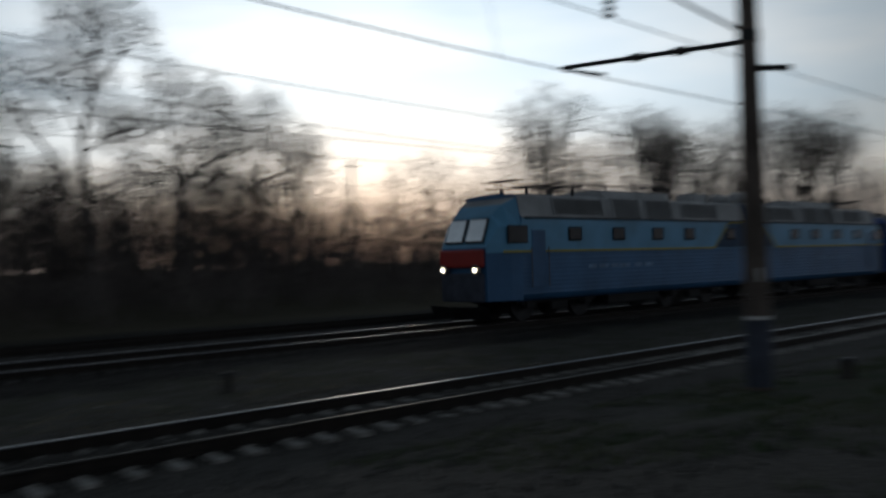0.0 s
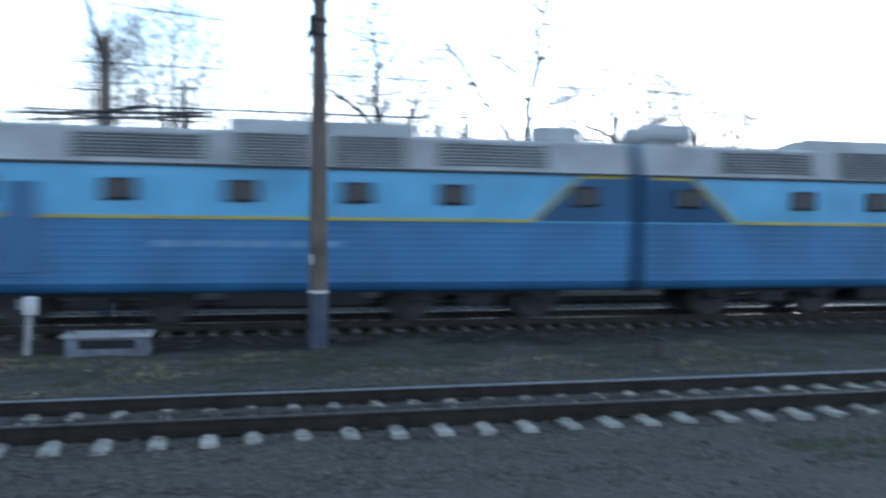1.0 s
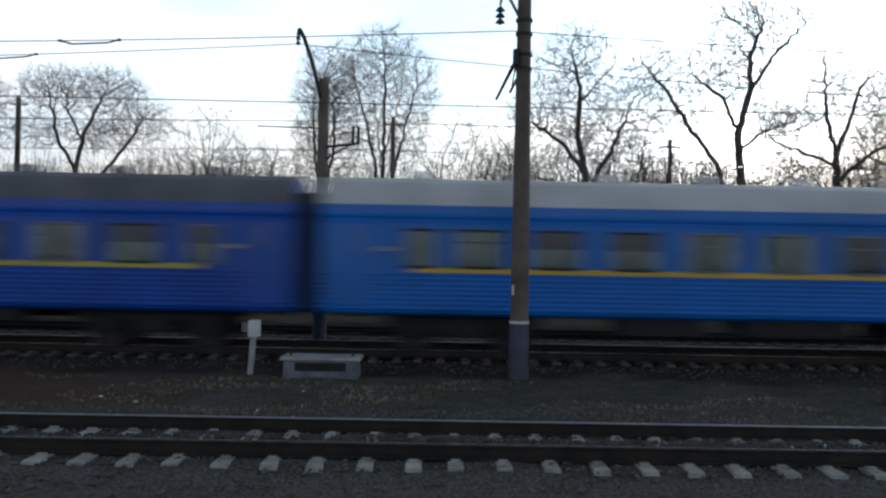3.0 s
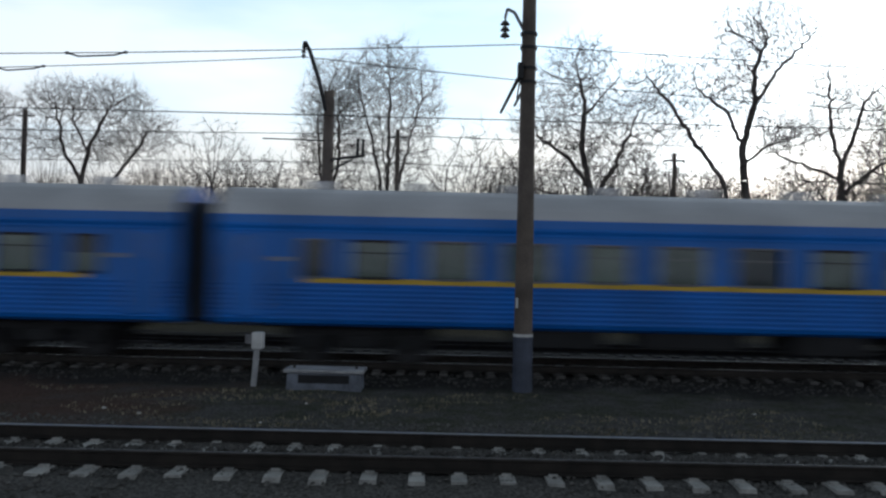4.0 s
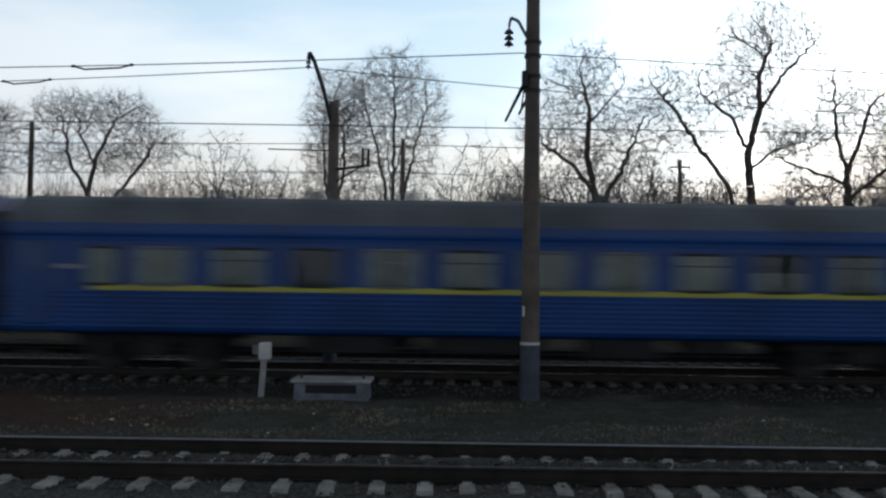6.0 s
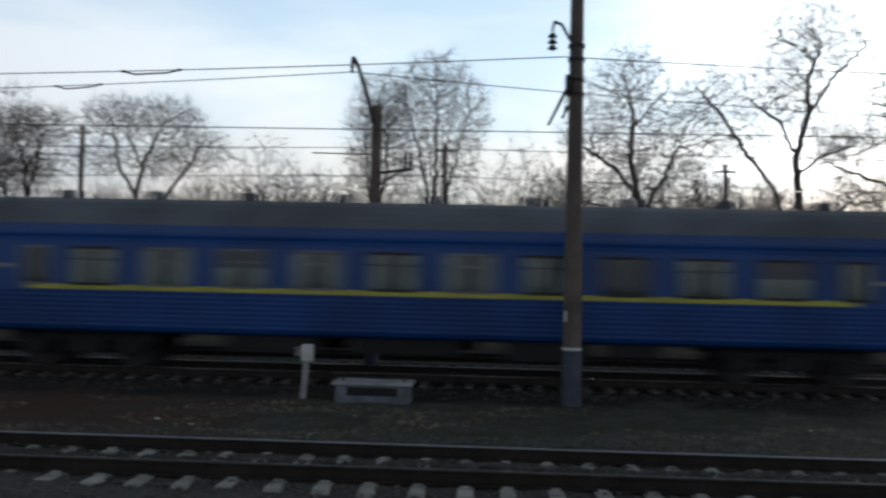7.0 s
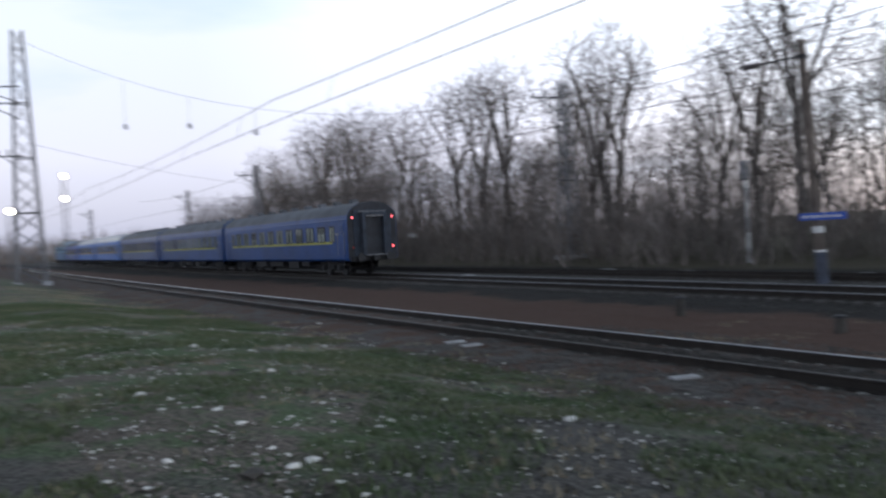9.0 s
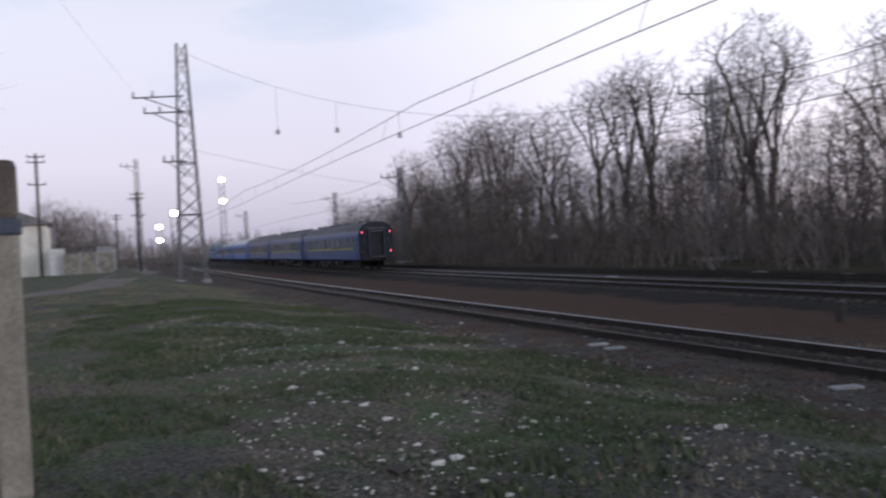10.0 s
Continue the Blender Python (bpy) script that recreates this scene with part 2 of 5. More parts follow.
def ground_material():
    """Ballast round the rails, grass and bare soil near the camera, red-brown soil between the lines, forest floor behind."""
    m = bpy.data.materials.new("trackside_ground")
    m.use_nodes = True
    n, l = m.node_tree.nodes, m.node_tree.links
    p = n["Principled BSDF"]
    p.inputs["Roughness"].default_value = 0.95
    p.inputs["Specular IOR Level"].default_value = 0.15
    tc, sep = n.new("ShaderNodeTexCoord"), n.new("ShaderNodeSeparateXYZ")
    l.new(tc.outputs["Object"], sep.inputs[0])

    def tex(scale, detail=6, rough=0.6):
        t = n.new("ShaderNodeTexNoise")
        t.inputs["Scale"].default_value, t.inputs["Detail"].default_value, t.inputs["Roughness"].default_value = scale, detail, rough
        l.new(tc.outputs["Object"], t.inputs["Vector"])
        return t.outputs["Fac"]

    def rng(v, a, b, lo=0.0, hi=1.0):
        r = n.new("ShaderNodeMapRange")
        r.interpolation_type = "SMOOTHSTEP"
        for k, q in (("From Min", a), ("From Max", b), ("To Min", lo), ("To Max", hi)):
            r.inputs[k].default_value = q
        l.new(v, r.inputs["Value"])
        return r.outputs["Result"]

    def math2(op, a, b):
        q = n.new("ShaderNodeMath")
        q.operation = op
        for i, v in enumerate((a, b)):
            if isinstance(v, float):
                q.inputs[i].default_value = v
            else:
                l.new(v, q.inputs[i])
        return q.outputs[0]

    def mix(f, a, b, kind="MIX"):
        q = n.new("ShaderNodeMix")
        q.data_type, q.blend_type = "RGBA", kind
        l.new(f, q.inputs["Factor"])
        for k, v in (("A", a), ("B", b)):
            if isinstance(v, tuple):
                q.inputs[k].default_value = (*v, 1)
            else:
                l.new(v, q.inputs[k])
        return q.outputs["Result"]

    wob = math2("MULTIPLY", math2("SUBTRACT", tex(0.35, 5), 0.5), 5.0)
    y = math2("ADD", sep.outputs["Y"], wob)
    x = math2("ADD", sep.outputs["X"], math2("MULTIPLY", wob, 3.0))
    pebble = rng(tex(22, 8, 0.75), 0.38, 0.62)
    patch = rng(tex(1.3, 8, 0.7), 0.40, 0.60)
    gravel = mix(pebble, (0.038, 0.036, 0.034), (0.15, 0.142, 0.134))
    soil = mix(pebble, (0.045, 0.039, 0.034), (0.25, 0.215, 0.185))
    green = mix(pebble, (0.035, 0.058, 0.03), (0.14, 0.19, 0.10))
    red = mix(pebble, (0.055, 0.034, 0.027), (0.13, 0.08, 0.062))
    forest = mix(pebble, (0.045, 0.04, 0.03), (0.13, 0.115, 0.08))
    # near-black pebbled bands along the train's line and beyond the siding
    dark_band = mix(pebble, (0.012, 0.012, 0.012), (0.05, 0.046, 0.042))
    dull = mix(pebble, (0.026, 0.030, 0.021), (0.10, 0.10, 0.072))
    sward = mix(patch, soil, green)
    sward = mix(rng(tex(0.33, 5, 0.6), 0.56, 0.66), sward, gravel)
    left = rng(x, -3.5, -8.0)
    near = mix(left, gravel, sward)
    # right bank: dull tone mixed with a darker copy of the grass colours
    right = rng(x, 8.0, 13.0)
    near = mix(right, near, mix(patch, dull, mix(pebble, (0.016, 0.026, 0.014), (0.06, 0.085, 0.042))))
    bed = mix(rng(y, 6.5, 8.5), near, mix(left, gravel, mix(patch, red, gravel)))
    c = mix(rng(y, 11.8, 13.8), bed, mix(left, mix(patch, gravel, dull), red))
    c = mix(rng(y, 17.5, 19.0), c, dark_band)
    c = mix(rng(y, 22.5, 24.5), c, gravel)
    c = mix(rng(y, 27.5, 29.5), c, dark_band)
    c = mix(rng(y, 31.5, 34.0), c, forest)
    l.new(c, p.inputs["Base Color"])
    b = n.new("ShaderNodeBump")
    b.inputs["Strength"].default_value, b.inputs["Distance"].default_value = 0.7, 0.05
    l.new(tex(22, 8, 0.75), b.inputs["Height"])
    l.new(b.outputs["Normal"], p.inputs["Normal"])
    return m


# ---- building helpers ----
def part(name, bm, mat, parent=None, label="", smooth=False):
    """Links a bmesh as one mesh object, under parent if given."""
    me = bpy.data.meshes.new(name)
    bm.to_mesh(me)
    bm.free()
    for q in (mat if isinstance(mat, (list, tuple)) else [mat]):
        me.materials.append(q)
    if smooth:
        me.polygons.foreach_set("use_smooth", [True] * len(me.polygons))
    ob = new(name, me)
    ob.parent = parent
    return tagged(ob, label)


def thing(name, label, category, group="", at=None):
    ob = new(name)
    ob.empty_display_size = 0.2
    if at is not None:
        ob.matrix_basis = at
    return tagged(ob, label, category, group)


def box(bm, c, s, rot=None, bevel=0.0, mi=0):
    m = Matrix.Translation(c) @ (rot or Matrix()) @ Matrix.Diagonal((*s, 1))
    made = bmesh.ops.create_cube(bm, size=1.0, matrix=m)["verts"]
    faces = {f for v in made for f in v.link_faces}
    for f in faces:
        f.material_index = mi
    if bevel:
        edges = {e for v in made for e in v.link_edges}
        bmesh.ops.bevel(bm, geom=list(edges), offset=bevel, segments=2, affect="EDGES", profile=0.6)
    return bm


def tube(bm, p0, p1, r0, r1=None, n=8, caps=True):
    p0, p1 = Vector(p0), Vector(p1)
    d = p1 - p0
    if d.length < 1e-6:
        return bm
    q = d.to_track_quat("Z", "Y").to_matrix().to_4x4()
    m = Matrix.Translation((p0 + p1) / 2) @ q
    bmesh.ops.create_cone(bm, cap_ends=caps, segments=n, radius1=r0, radius2=r0 if r1 is None else r1, depth=d.length, matrix=m)
    return bm


def prism(bm, profile, x0, x1, mi=None, caps=True):
    """A closed profile of (y, z) points drawn along x; mi gives a material index per side."""
    a = [bm.verts.new((x0, y, z)) for y, z in profile]
    b = [bm.verts.new((x1, y, z)) for y, z in profile]
    k = len(profile)
    for i in range(k):
        f = bm.faces.new((a[i], a[(i + 1) % k], b[(i + 1) % k], b[i]))
        if mi:
            f.material_index = mi[i]
    if caps:
        bm.faces.new(a[::-1])
        bm.faces.new(b)
    bmesh.ops.recalc_face_normals(bm, faces=bm.faces)
    return bm


def B():
    return bmesh.new()


BEND = 0.0001565      # both lines curve very gently


def bend(x):
    return BEND * x * x


def smooth01(v):
    v = max(0.0, min(1.0, v))
    return v * v * (3 - 2 * v)


def ground_z(x, y):
    """Height of the ground: a low bank on the near side, level yard, rising wood."""
    z = 0.5 - 0.71 * smooth01((y - 2.5) / 6.3)
    z -= 0.08 * smooth01((y - 12.5) / 2.0) - 0.06 * smooth01((y - 18.3) / 1.0)
    z -= 0.03 * (smooth01((y - 18.9) / 0.9) - smooth01((y - 24.2) / 1.2))
    # the shoulder has slipped from the sleeper ends of the first line
    z -= 0.08 * smooth01((y - 8.2) / 0.7) * smooth01((9.95 - y) / 0.35) * smooth01((x + 6) / 4)
    z += 0.5 * smooth01((y - 33) / 14) + 0.5 * smooth01((y - 50) / 60)
    # earth has crept over the sleeper ends along the grassy bank
    z += 0.06 * smooth01((-3.6 - x) / 5) * smooth01((y - bend(x) - 7.6) / 1.2) * smooth01((11.95 - y + bend(x)) / 0.3)
    # ballast between the rails of the first line
    z += 0.012 * smooth01((y - bend(x) - 10.4) / 0.2) * smooth01((11.9 - y + bend(x)) / 0.2)
    return z + 0.03 * noise.noise(Vector((x * 0.5, y * 0.5, 0))) * (1 if abs(x) < 60 else 0.5)


# ---- ground ----
def steps(fine0, fine1, step, reach):
    """Grid lines: even in the middle, ever wider outwards."""
    v, s, q = list(np.arange(fine0, fine1, step)), step, fine1
    while q < reach:
        v.append(q)
        s *= 1.25
        q += s
    v.append(reach)
    s, q, low = step, fine0, []
    while q > -reach:
        s *= 1.25
        q -= s
        low.append(max(q, -reach))
    return sorted(set(low)) + v


gx, gy = steps(-40, 30, 0.5, 2500.0), steps(-4, 40, 0.3, 2500.0)
rnd = random.Random(3)
gverts = [(x, y, ground_z(x, y) + (rnd.uniform(-0.025, 0.025) if -50 < x < 40 and -5 < y < 45 else 0)) for y in gy for x in gx]
w = len(gx)
gfaces = [(j * w + i, j * w + i + 1, (j + 1) * w + i + 1, (j + 1) * w + i) for j in range(len(gy) - 1) for i in range(w - 1)]
gm = bpy.data.meshes.new("ground")
gm.from_pydata(gverts, [], gfaces)
gm.materials.append(ground_material())
gm.polygons.foreach_set("use_smooth", [True] * len(gm.polygons))
tagged(new("ground", gm), "trackside ground of gravel, sparse grass and reddish soil", "ground", kind="structure")

# ---- railway lines ----
GAUGE = 1.52
RAIL_PROFILE = [(-0.075, -0.18), (0.075, -0.18), (0.075, -0.165), (0.012, -0.14), (0.010, -0.045), (0.036, -0.035),
                (0.036, -0.012), (0.022, 0.0), (-0.022, 0.0), (-0.036, -0.012), (-0.036, -0.035), (-0.010, -0.045), (-0.012, -0.14), (-0.075, -0.165)]


def rail_mesh(yr, zr, x0, x1, shiny):
    bm = B()
    xs = list(np.linspace(x0, x1, 60))
    rings = [[bm.verts.new((x, yr + bend(x) + py, zr + pz)) for py, pz in RAIL_PROFILE] for x in xs]
    k = len(RAIL_PROFILE)
    for a, b in zip(rings, rings[1:]):
        for i in range(k):
            f = bm.faces.new((a[i], a[(i + 1) % k], b[(i + 1) % k], b[i]))
            f.material_index = 1 if shiny and i in (7, 8) else 0
    bmesh.ops.recalc_face_normals(bm, faces=bm.faces)
    return bm


def sleeper_data(name, mat):
    bm = B()
    box(bm, (0, 0, -0.10), (0.25, 2.46, 0.20))
    for v in bm.verts:
        if v.co.z > -0.1:
            v.co.x *= 0.72
            v.co.y *= 0.985
    for s in (-1, 1):
        for d in (-0.13, 0.13):
            box(bm, (0, s * GAUGE / 2 + d, 0.012), (0.11, 0.07, 0.03))
    bmesh.ops.recalc_face_normals(bm, faces=bm.faces)
    me = bpy.data.meshes.new(name)
    bm.to_mesh(me)
    bm.free()
    me.materials.append(mat)
    return me


def railway(name, y0, label, x0, x1, near0, near1, shiny, mat, tilt=0.0, pitch=0.55, near_top=RAILTOP):
    """A line of rails on sleepers; y0 is the rail on the camera's side."""
    line = tagged(thing(name, label, "railway track"), kind="structure")
    part("rail", rail_mesh(y0, 0, x0, x1, shiny), [RAIL, near_top], line, "worn steel rail")
    part("rail", rail_mesh(y0 + GAUGE, tilt, x0, x1, shiny), [RAIL, RAILTOP], line, "worn steel rail")
    data = sleeper_data("sleeper", mat)
    r = random.Random(int(y0 * 10))
    lean = math.atan2(tilt, GAUGE)
    rest = B()
    for i in range(int((x1 - x0) / pitch)):
        x = x0 + pitch * i
        m = Matrix.Translation((x + r.uniform(-0.02, 0.02), y0 + GAUGE / 2 + bend(x) + r.uniform(-0.03, 0.03), -0.185 + tilt / 2)) @ Matrix.Rotation(r.uniform(-0.02, 0.02), 4, "Z") @ Matrix.Rotation(lean, 4, "X")
        if near0 < x < near1:
            ob = new("sleeper", data)
            ob.parent, ob.matrix_basis = line, m
        elif abs(x) < 150:
            box(rest, (0, 0, 0), (0.24, 2.7, 0.2), rot=m @ Matrix.Translation((0, 0, -0.1)))
    tagged(part("far_sleepers", rest, mat, line), kind="stuff")
    return line


NEAR, FAR = 10.305, 20.95       # camera-side rails of the two main lines
railway("railway_track", NEAR, "main line of worn rails on concrete sleepers", -330.054, 300, -38, 40, True, SLEEPER, pitch=0.546, near_top=DULLTOP)
railway("railway_track", FAR, "polished rails on dark concrete sleepers under the passing train", -329.87, 300, -34, 34, True, OLDSLEEPER, tilt=0.06)
railway("railway_track", 26.6, "rusty siding rails on old dark sleepers", -330, 300, -40, -6, False, OLDSLEEPER)


def ballast(name, n, xs, ys, zoff, size, mat, seed, label):
    """Loose stones lying on the ground, one joined mesh."""
    r = random.Random(seed)
    verts, faces = [], []
    for _ in range(n):
        x, y = r.uniform(*xs), r.uniform(*ys)
        s = size * r.uniform(0.5, 1.3)
        z = ground_z(x, y) + zoff + s * 0.2
        k = len(verts)
        for dx, dy, dz in ((1, 0, 0), (-0.5, 0.87, 0.1), (-0.5, -0.87, -0.1), (0.2, 0.1, 0.8), (-0.1, 0.2, -0.7)):
            verts.append((x + s * (dx + r.uniform(-0.4, 0.4)), y + s * (dy + r.uniform(-0.4, 0.4)), z + s * (dz * 0.8 + r.uniform(-0.2, 0.2))))
        for a, b in ((0, 1), (1, 2), (2, 0)):
            faces += [(k + a, k + b, k + 3), (k + b, k + a, k + 4)]
    me = bpy.data.meshes.new(name)
    me.from_pydata(verts, [], faces)
    me.materials.append(mat)
    return tagged(new(name, me), label, "gravel", kind="stuff")


# ---- the train ----
def bogie(parent, x, wheel_r, base, mat=BLACK):
    """Frame, springs, axle boxes and wheels of one bogie."""
    bm = B()
    for s in (-1, 1):
        box(bm, (x, s * 1.02, 0.72), (base + 1.3, 0.16, 0.22), bevel=0.03)
        for d in (-1, 1):
            box(bm, (x + d * base / 2, s * 1.1, wheel_r), (0.42, 0.26, 0.34), bevel=0.04)
            for q in (-0.32, 0.32):
                tube(bm, (x + d * base / 2 + q, s * 1.1, wheel_r - 0.05), (x + d * base / 2 + q, s * 1.1, 0.8), 0.09, n=8)
        box(bm, (x, s * 1.1, 0.5), (0.9, 0.2, 0.3), bevel=0.03)
    box(bm, (x, 0, 0.8), (1.2, 2.1, 0.28))
    part("bogie_frame", bm, mat, parent, "black steel bogie frame")
    for d in (-1, 1):
        bm = B()
        for s in (-1, 1):
            tube(bm, (x + d * base / 2, s * 0.70, wheel_r), (x + d * base / 2, s * 0.83, wheel_r), wheel_r, n=24)
            tube(bm, (x + d * base / 2, s * 0.66, wheel_r), (x + d * base / 2, s * 0.70, wheel_r), wheel_r + 0.03, n=24)
        tube(bm, (x + d * base / 2, -0.7, wheel_r), (x + d * base / 2, 0.7, wheel_r), 0.09, n=10)
        part("wheelset", bm, DARKSTEEL, parent, "steel wheelset")


def coach_profile():
    """Half outline of a coach from sill to roof, with pressed ribs under the windows."""
    pts = [(1.40, 0.86), (1.52, 0.93)]
    z = 0.99
    while z < 1.80:
        pts += [(1.54, z), (1.565, z + 0.025), (1.565, z + 0.055), (1.54, z + 0.08)]
        z += 0.115
    pts += [(1.55, 1.86), (1.55, 3.02), (1.555, 3.08), (1.535, 3.12), (1.555, 3.2), (1.53, 3.26), (1.52, 3.46)]
    roof = [(1.50, 3.50), (1.40, 3.68), (1.22, 3.86), (0.95, 4.03), (0.6, 4.15), (0.0, 4.22)]
    return pts, roof


def coach(paint, roofmat, stripe, label, tail=False, seed=1, curtains=0.6, halfw=11.9):
    """One passenger coach, its middle at x = 0, standing on the rails."""
    r = random.Random(seed)
    car = thing("passenger_coach", label, "railway coach", "coaches of the train")
    side, roof = coach_profile()
    prof = [(-y, z) for y, z in side] + [(-y, z) for y, z in roof] + [(y, z) for y, z in roof[-2::-1]] + [(y, z) for y, z in side[::-1]]
    n0 = len(side)
    mi = [1 if n0 - 1 <= i < n0 + 2 * len(roof) - 1 else 0 for i in range(len(prof))]
    bm = prism(B(), prof, -halfw, halfw, mi)
    part("body", bm, [paint, roofmat], car, "ribbed steel body")
    # stripe along both sides, ending before the end doors
    for s in (-1, 1):
        bm = box(B(), (0, s * 1.562, 1.94), (2 * halfw - 4.3, 0.012, 0.125))
        part("stripe", bm, stripe, car, "painted stripe under the windows")
    # windows
    xs = [(-8.15 + 1.81 * i, 1.06) for i in range(10)] + [(-9.55, 0.6), (9.75, 0.6)]
    for x, wd in xs:
        for s in (-1, 1):
            bm = B()
            zc, h = 2.44, 0.82
            for dx in (-1, 1):
                box(bm, (x + dx * (wd / 2 + 0.03), s * 1.556, zc), (0.06, 0.05, h + 0.12), bevel=0.012)
            for dz in (-1, 1):
                box(bm, (x, s * 1.556, zc + dz * (h / 2 + 0.03)), (wd, 0.05, 0.06), bevel=0.012)
            if wd > 0.8:
                box(bm, (x, s * 1.556, zc + 0.16), (wd, 0.04, 0.03))
            win = part("window", bm, DARKSTEEL if r.random() < 0.5 else STEEL, car, "framed coach window")
            # flat dark sheet on the wall; the interior's dimness is painted in its colour
            part("recess", box(B(), (x, s * 1.553, zc), (wd, 0.012, h)), INSIDE_SHADE, win, "flat dark sheet painted for the dim interior")
            if r.random() < curtains:
                bm = B()
                k = r.uniform(0.28, 0.5)
                hh = h * r.choice((1.0, 1.0, 0.55))
                for sx in (-1, 1):
                    for q in range(4):
                        fw = wd * k / 4
                        box(bm, (x + sx * (wd / 2 - fw * (q + 0.5)), s * (1.562 + 0.003 * (q % 2)), zc - (h - hh) / 2), (fw, 0.008, hh - 0.03))
                part("curtain", bm, CURTAIN, win, "pale drawn curtain")
            pane = part("pane", box(B(), (x, s * 1.574, zc), (wd, 0.006, h)), GLASS, win)
            pane.visible_shadow = False
    # end doors with handrails
    for x in (-halfw + 0.75, halfw - 0.75):
        for s in (-1, 1):
            bm = box(B(), (x, s * 1.556, 2.05), (0.74, 0.05, 1.95), bevel=0.02)
            door = part("door", bm, paint, car, "steel end door")
            part("door_window", box(B(), (x, s * 1.583, 2.65), (0.42, 0.008, 0.6)), GLASS, door, "small door window")
            for d in (-0.48, 0.48):
                bm = tube(B(), (x + d, s * 1.63, 1.25), (x + d, s * 1.63, 2.5), 0.018, n=6)
                part("handrail", bm, STEEL, door, "bare steel handrail")
            bm = B()
            for q in range(3):
                box(bm, (x, s * 1.42, 0.9 - 0.24 * q), (0.6, 0.26, 0.03))
            part("step", bm, DARKSTEEL, door)
    for s in (-1, 1):
        part("plate", box(B(), (-10.35, s * 1.562, 2.42), (0.42, 0.012, 0.10)), PALECON, car, "small pale plate")
        part("plate", box(B(), (10.45, s * 1.562, 2.42), (0.42, 0.012, 0.10)), PALECON, car, "small pale plate")
    # roof vents
    for i in range(9):
        x = -9.6 + 2.4 * i
        bm = box(B(), (x, 0.0, 4.30), (0.5, 0.42, 0.22), bevel=0.05)
        part("roof_vent", bm, roofmat, car, "low roof ventilator")
    # underframe boxes and bogies
    bm = B()
    for x, l, z0 in ((-3.6, 2.2, 0.45), (-0.4, 2.6, 0.5), (2.9, 1.8, 0.4), (5.0, 1.2, 0.55)):
        for s in (-1, 1):
            box(bm, (x + 0.2 * s, s * 1.0, (0.98 + z0) / 2), (l, 0.7, 0.98 - z0), bevel=0.03)
    box(bm, (0, 0, 0.92), (2 * halfw - 0.3, 2.5, 0.16))
    part("underframe", bm, BLACK, car, "black equipment boxes under the floor")
    for x in (-8.5, 8.5):
        bogie(car, x, 0.475, 2.4)
    # gangway bellows, buffers, coupler at both ends
    for e in (-1, 1):
        bm = B()
        for q in range(1 if tail and e > 0 else 4):
            box(bm, (e * (halfw + 0.04 + 0.085 * q), 0, 2.35), (0.06, 2.35 + (0.12 if q % 2 else 0), 2.75), bevel=0.02)
        part("bellows", bm, RUBBER, car, "black rubber gangway bellows")
        bm = box(B(), (e * (halfw + 0.06), 0, 3.62), (0.1, 1.7, 0.06))
        part("end_rail", bm, STEEL, car)
        for s in (-1, 1):
            bm = tube(B(), (e * halfw, s * 0.88, 1.06), (e * (halfw + 0.34), s * 0.88, 1.06), 0.1, n=10)
            tube(bm, (e * (halfw + 0.3), s * 0.88, 1.06), (e * (halfw + 0.36), s * 0.88, 1.06), 0.24, n=16)
            part("buffer", bm, DARKSTEEL, car)
        bm = box(B(), (e * (halfw + 0.2), 0, 0.98), (0.55, 0.34, 0.32), bevel=0.05)
        part("coupler", bm, DARKSTEEL, car)
    if tail:
        part("end_wall", prism(B(), [(y * 0.985, z) for y, z in prof], halfw + 0.002, halfw + 0.018), SOOT, car, "sooty dark end wall")
        for y in (-0.66, 0.66):
            part("gangway_post", box(B(), (halfw + 0.22, y, 2.3), (0.38, 0.22, 2.35), bevel=0.04), RUBBER, car, "upright rubber cushion of the gangway")
        part("gangway_header", box(B(), (halfw + 0.22, 0, 3.5), (0.38, 1.54, 0.2), bevel=0.05), RUBBER, car, "rubber cushion over the gangway")
        part("gangway_header", box(B(), (halfw + 0.43, 0, 3.36), (0.03, 1.05, 0.07), bevel=0.01), STEEL, car, "bare steel rail over the gangway")
        # dark sheet puts the shade of the gangway opening into its colour
        part("gangway_shutter", box(B(), (halfw + 0.12, 0, 2.28), (0.05, 1.08, 2.2), bevel=0.02), SOOT, car, "dark sheet painted for the shaded gangway opening")
        part("gangway_plate", box(B(), (halfw + 0.3, 0, 1.16), (0.5, 1.3, 0.06), bevel=0.02), STEEL, car, "steel gangway bridge plate")
        part("buffer_beam", box(B(), (halfw + 0.06, 0, 0.98), (0.12, 2.7, 0.3), bevel=0.03), DARKSTEEL, car, "dark buffer beam")
        for y, z in ((-1.25, 3.3), (1.25, 3.3), (1.25, 1.62), (-1.25, 1.62)):
            bm = tube(B(), (halfw - 0.02, y, z), (halfw + 0.09, y, z), 0.1, 0.11, n=12)
            lamp = part("tail_lamp", bm, DARKSTEEL, car, "round tail lamp housing")
            bm = tube(B(), (halfw + 0.09, y, z), (halfw + 0.105, y, z), 0.055, 0.04, n=12)
            part("lens", bm, TAILGLOW if (y, z) != (-1.25, 1.62) else REDPAINT, lamp, "glowing red lens")
    return car


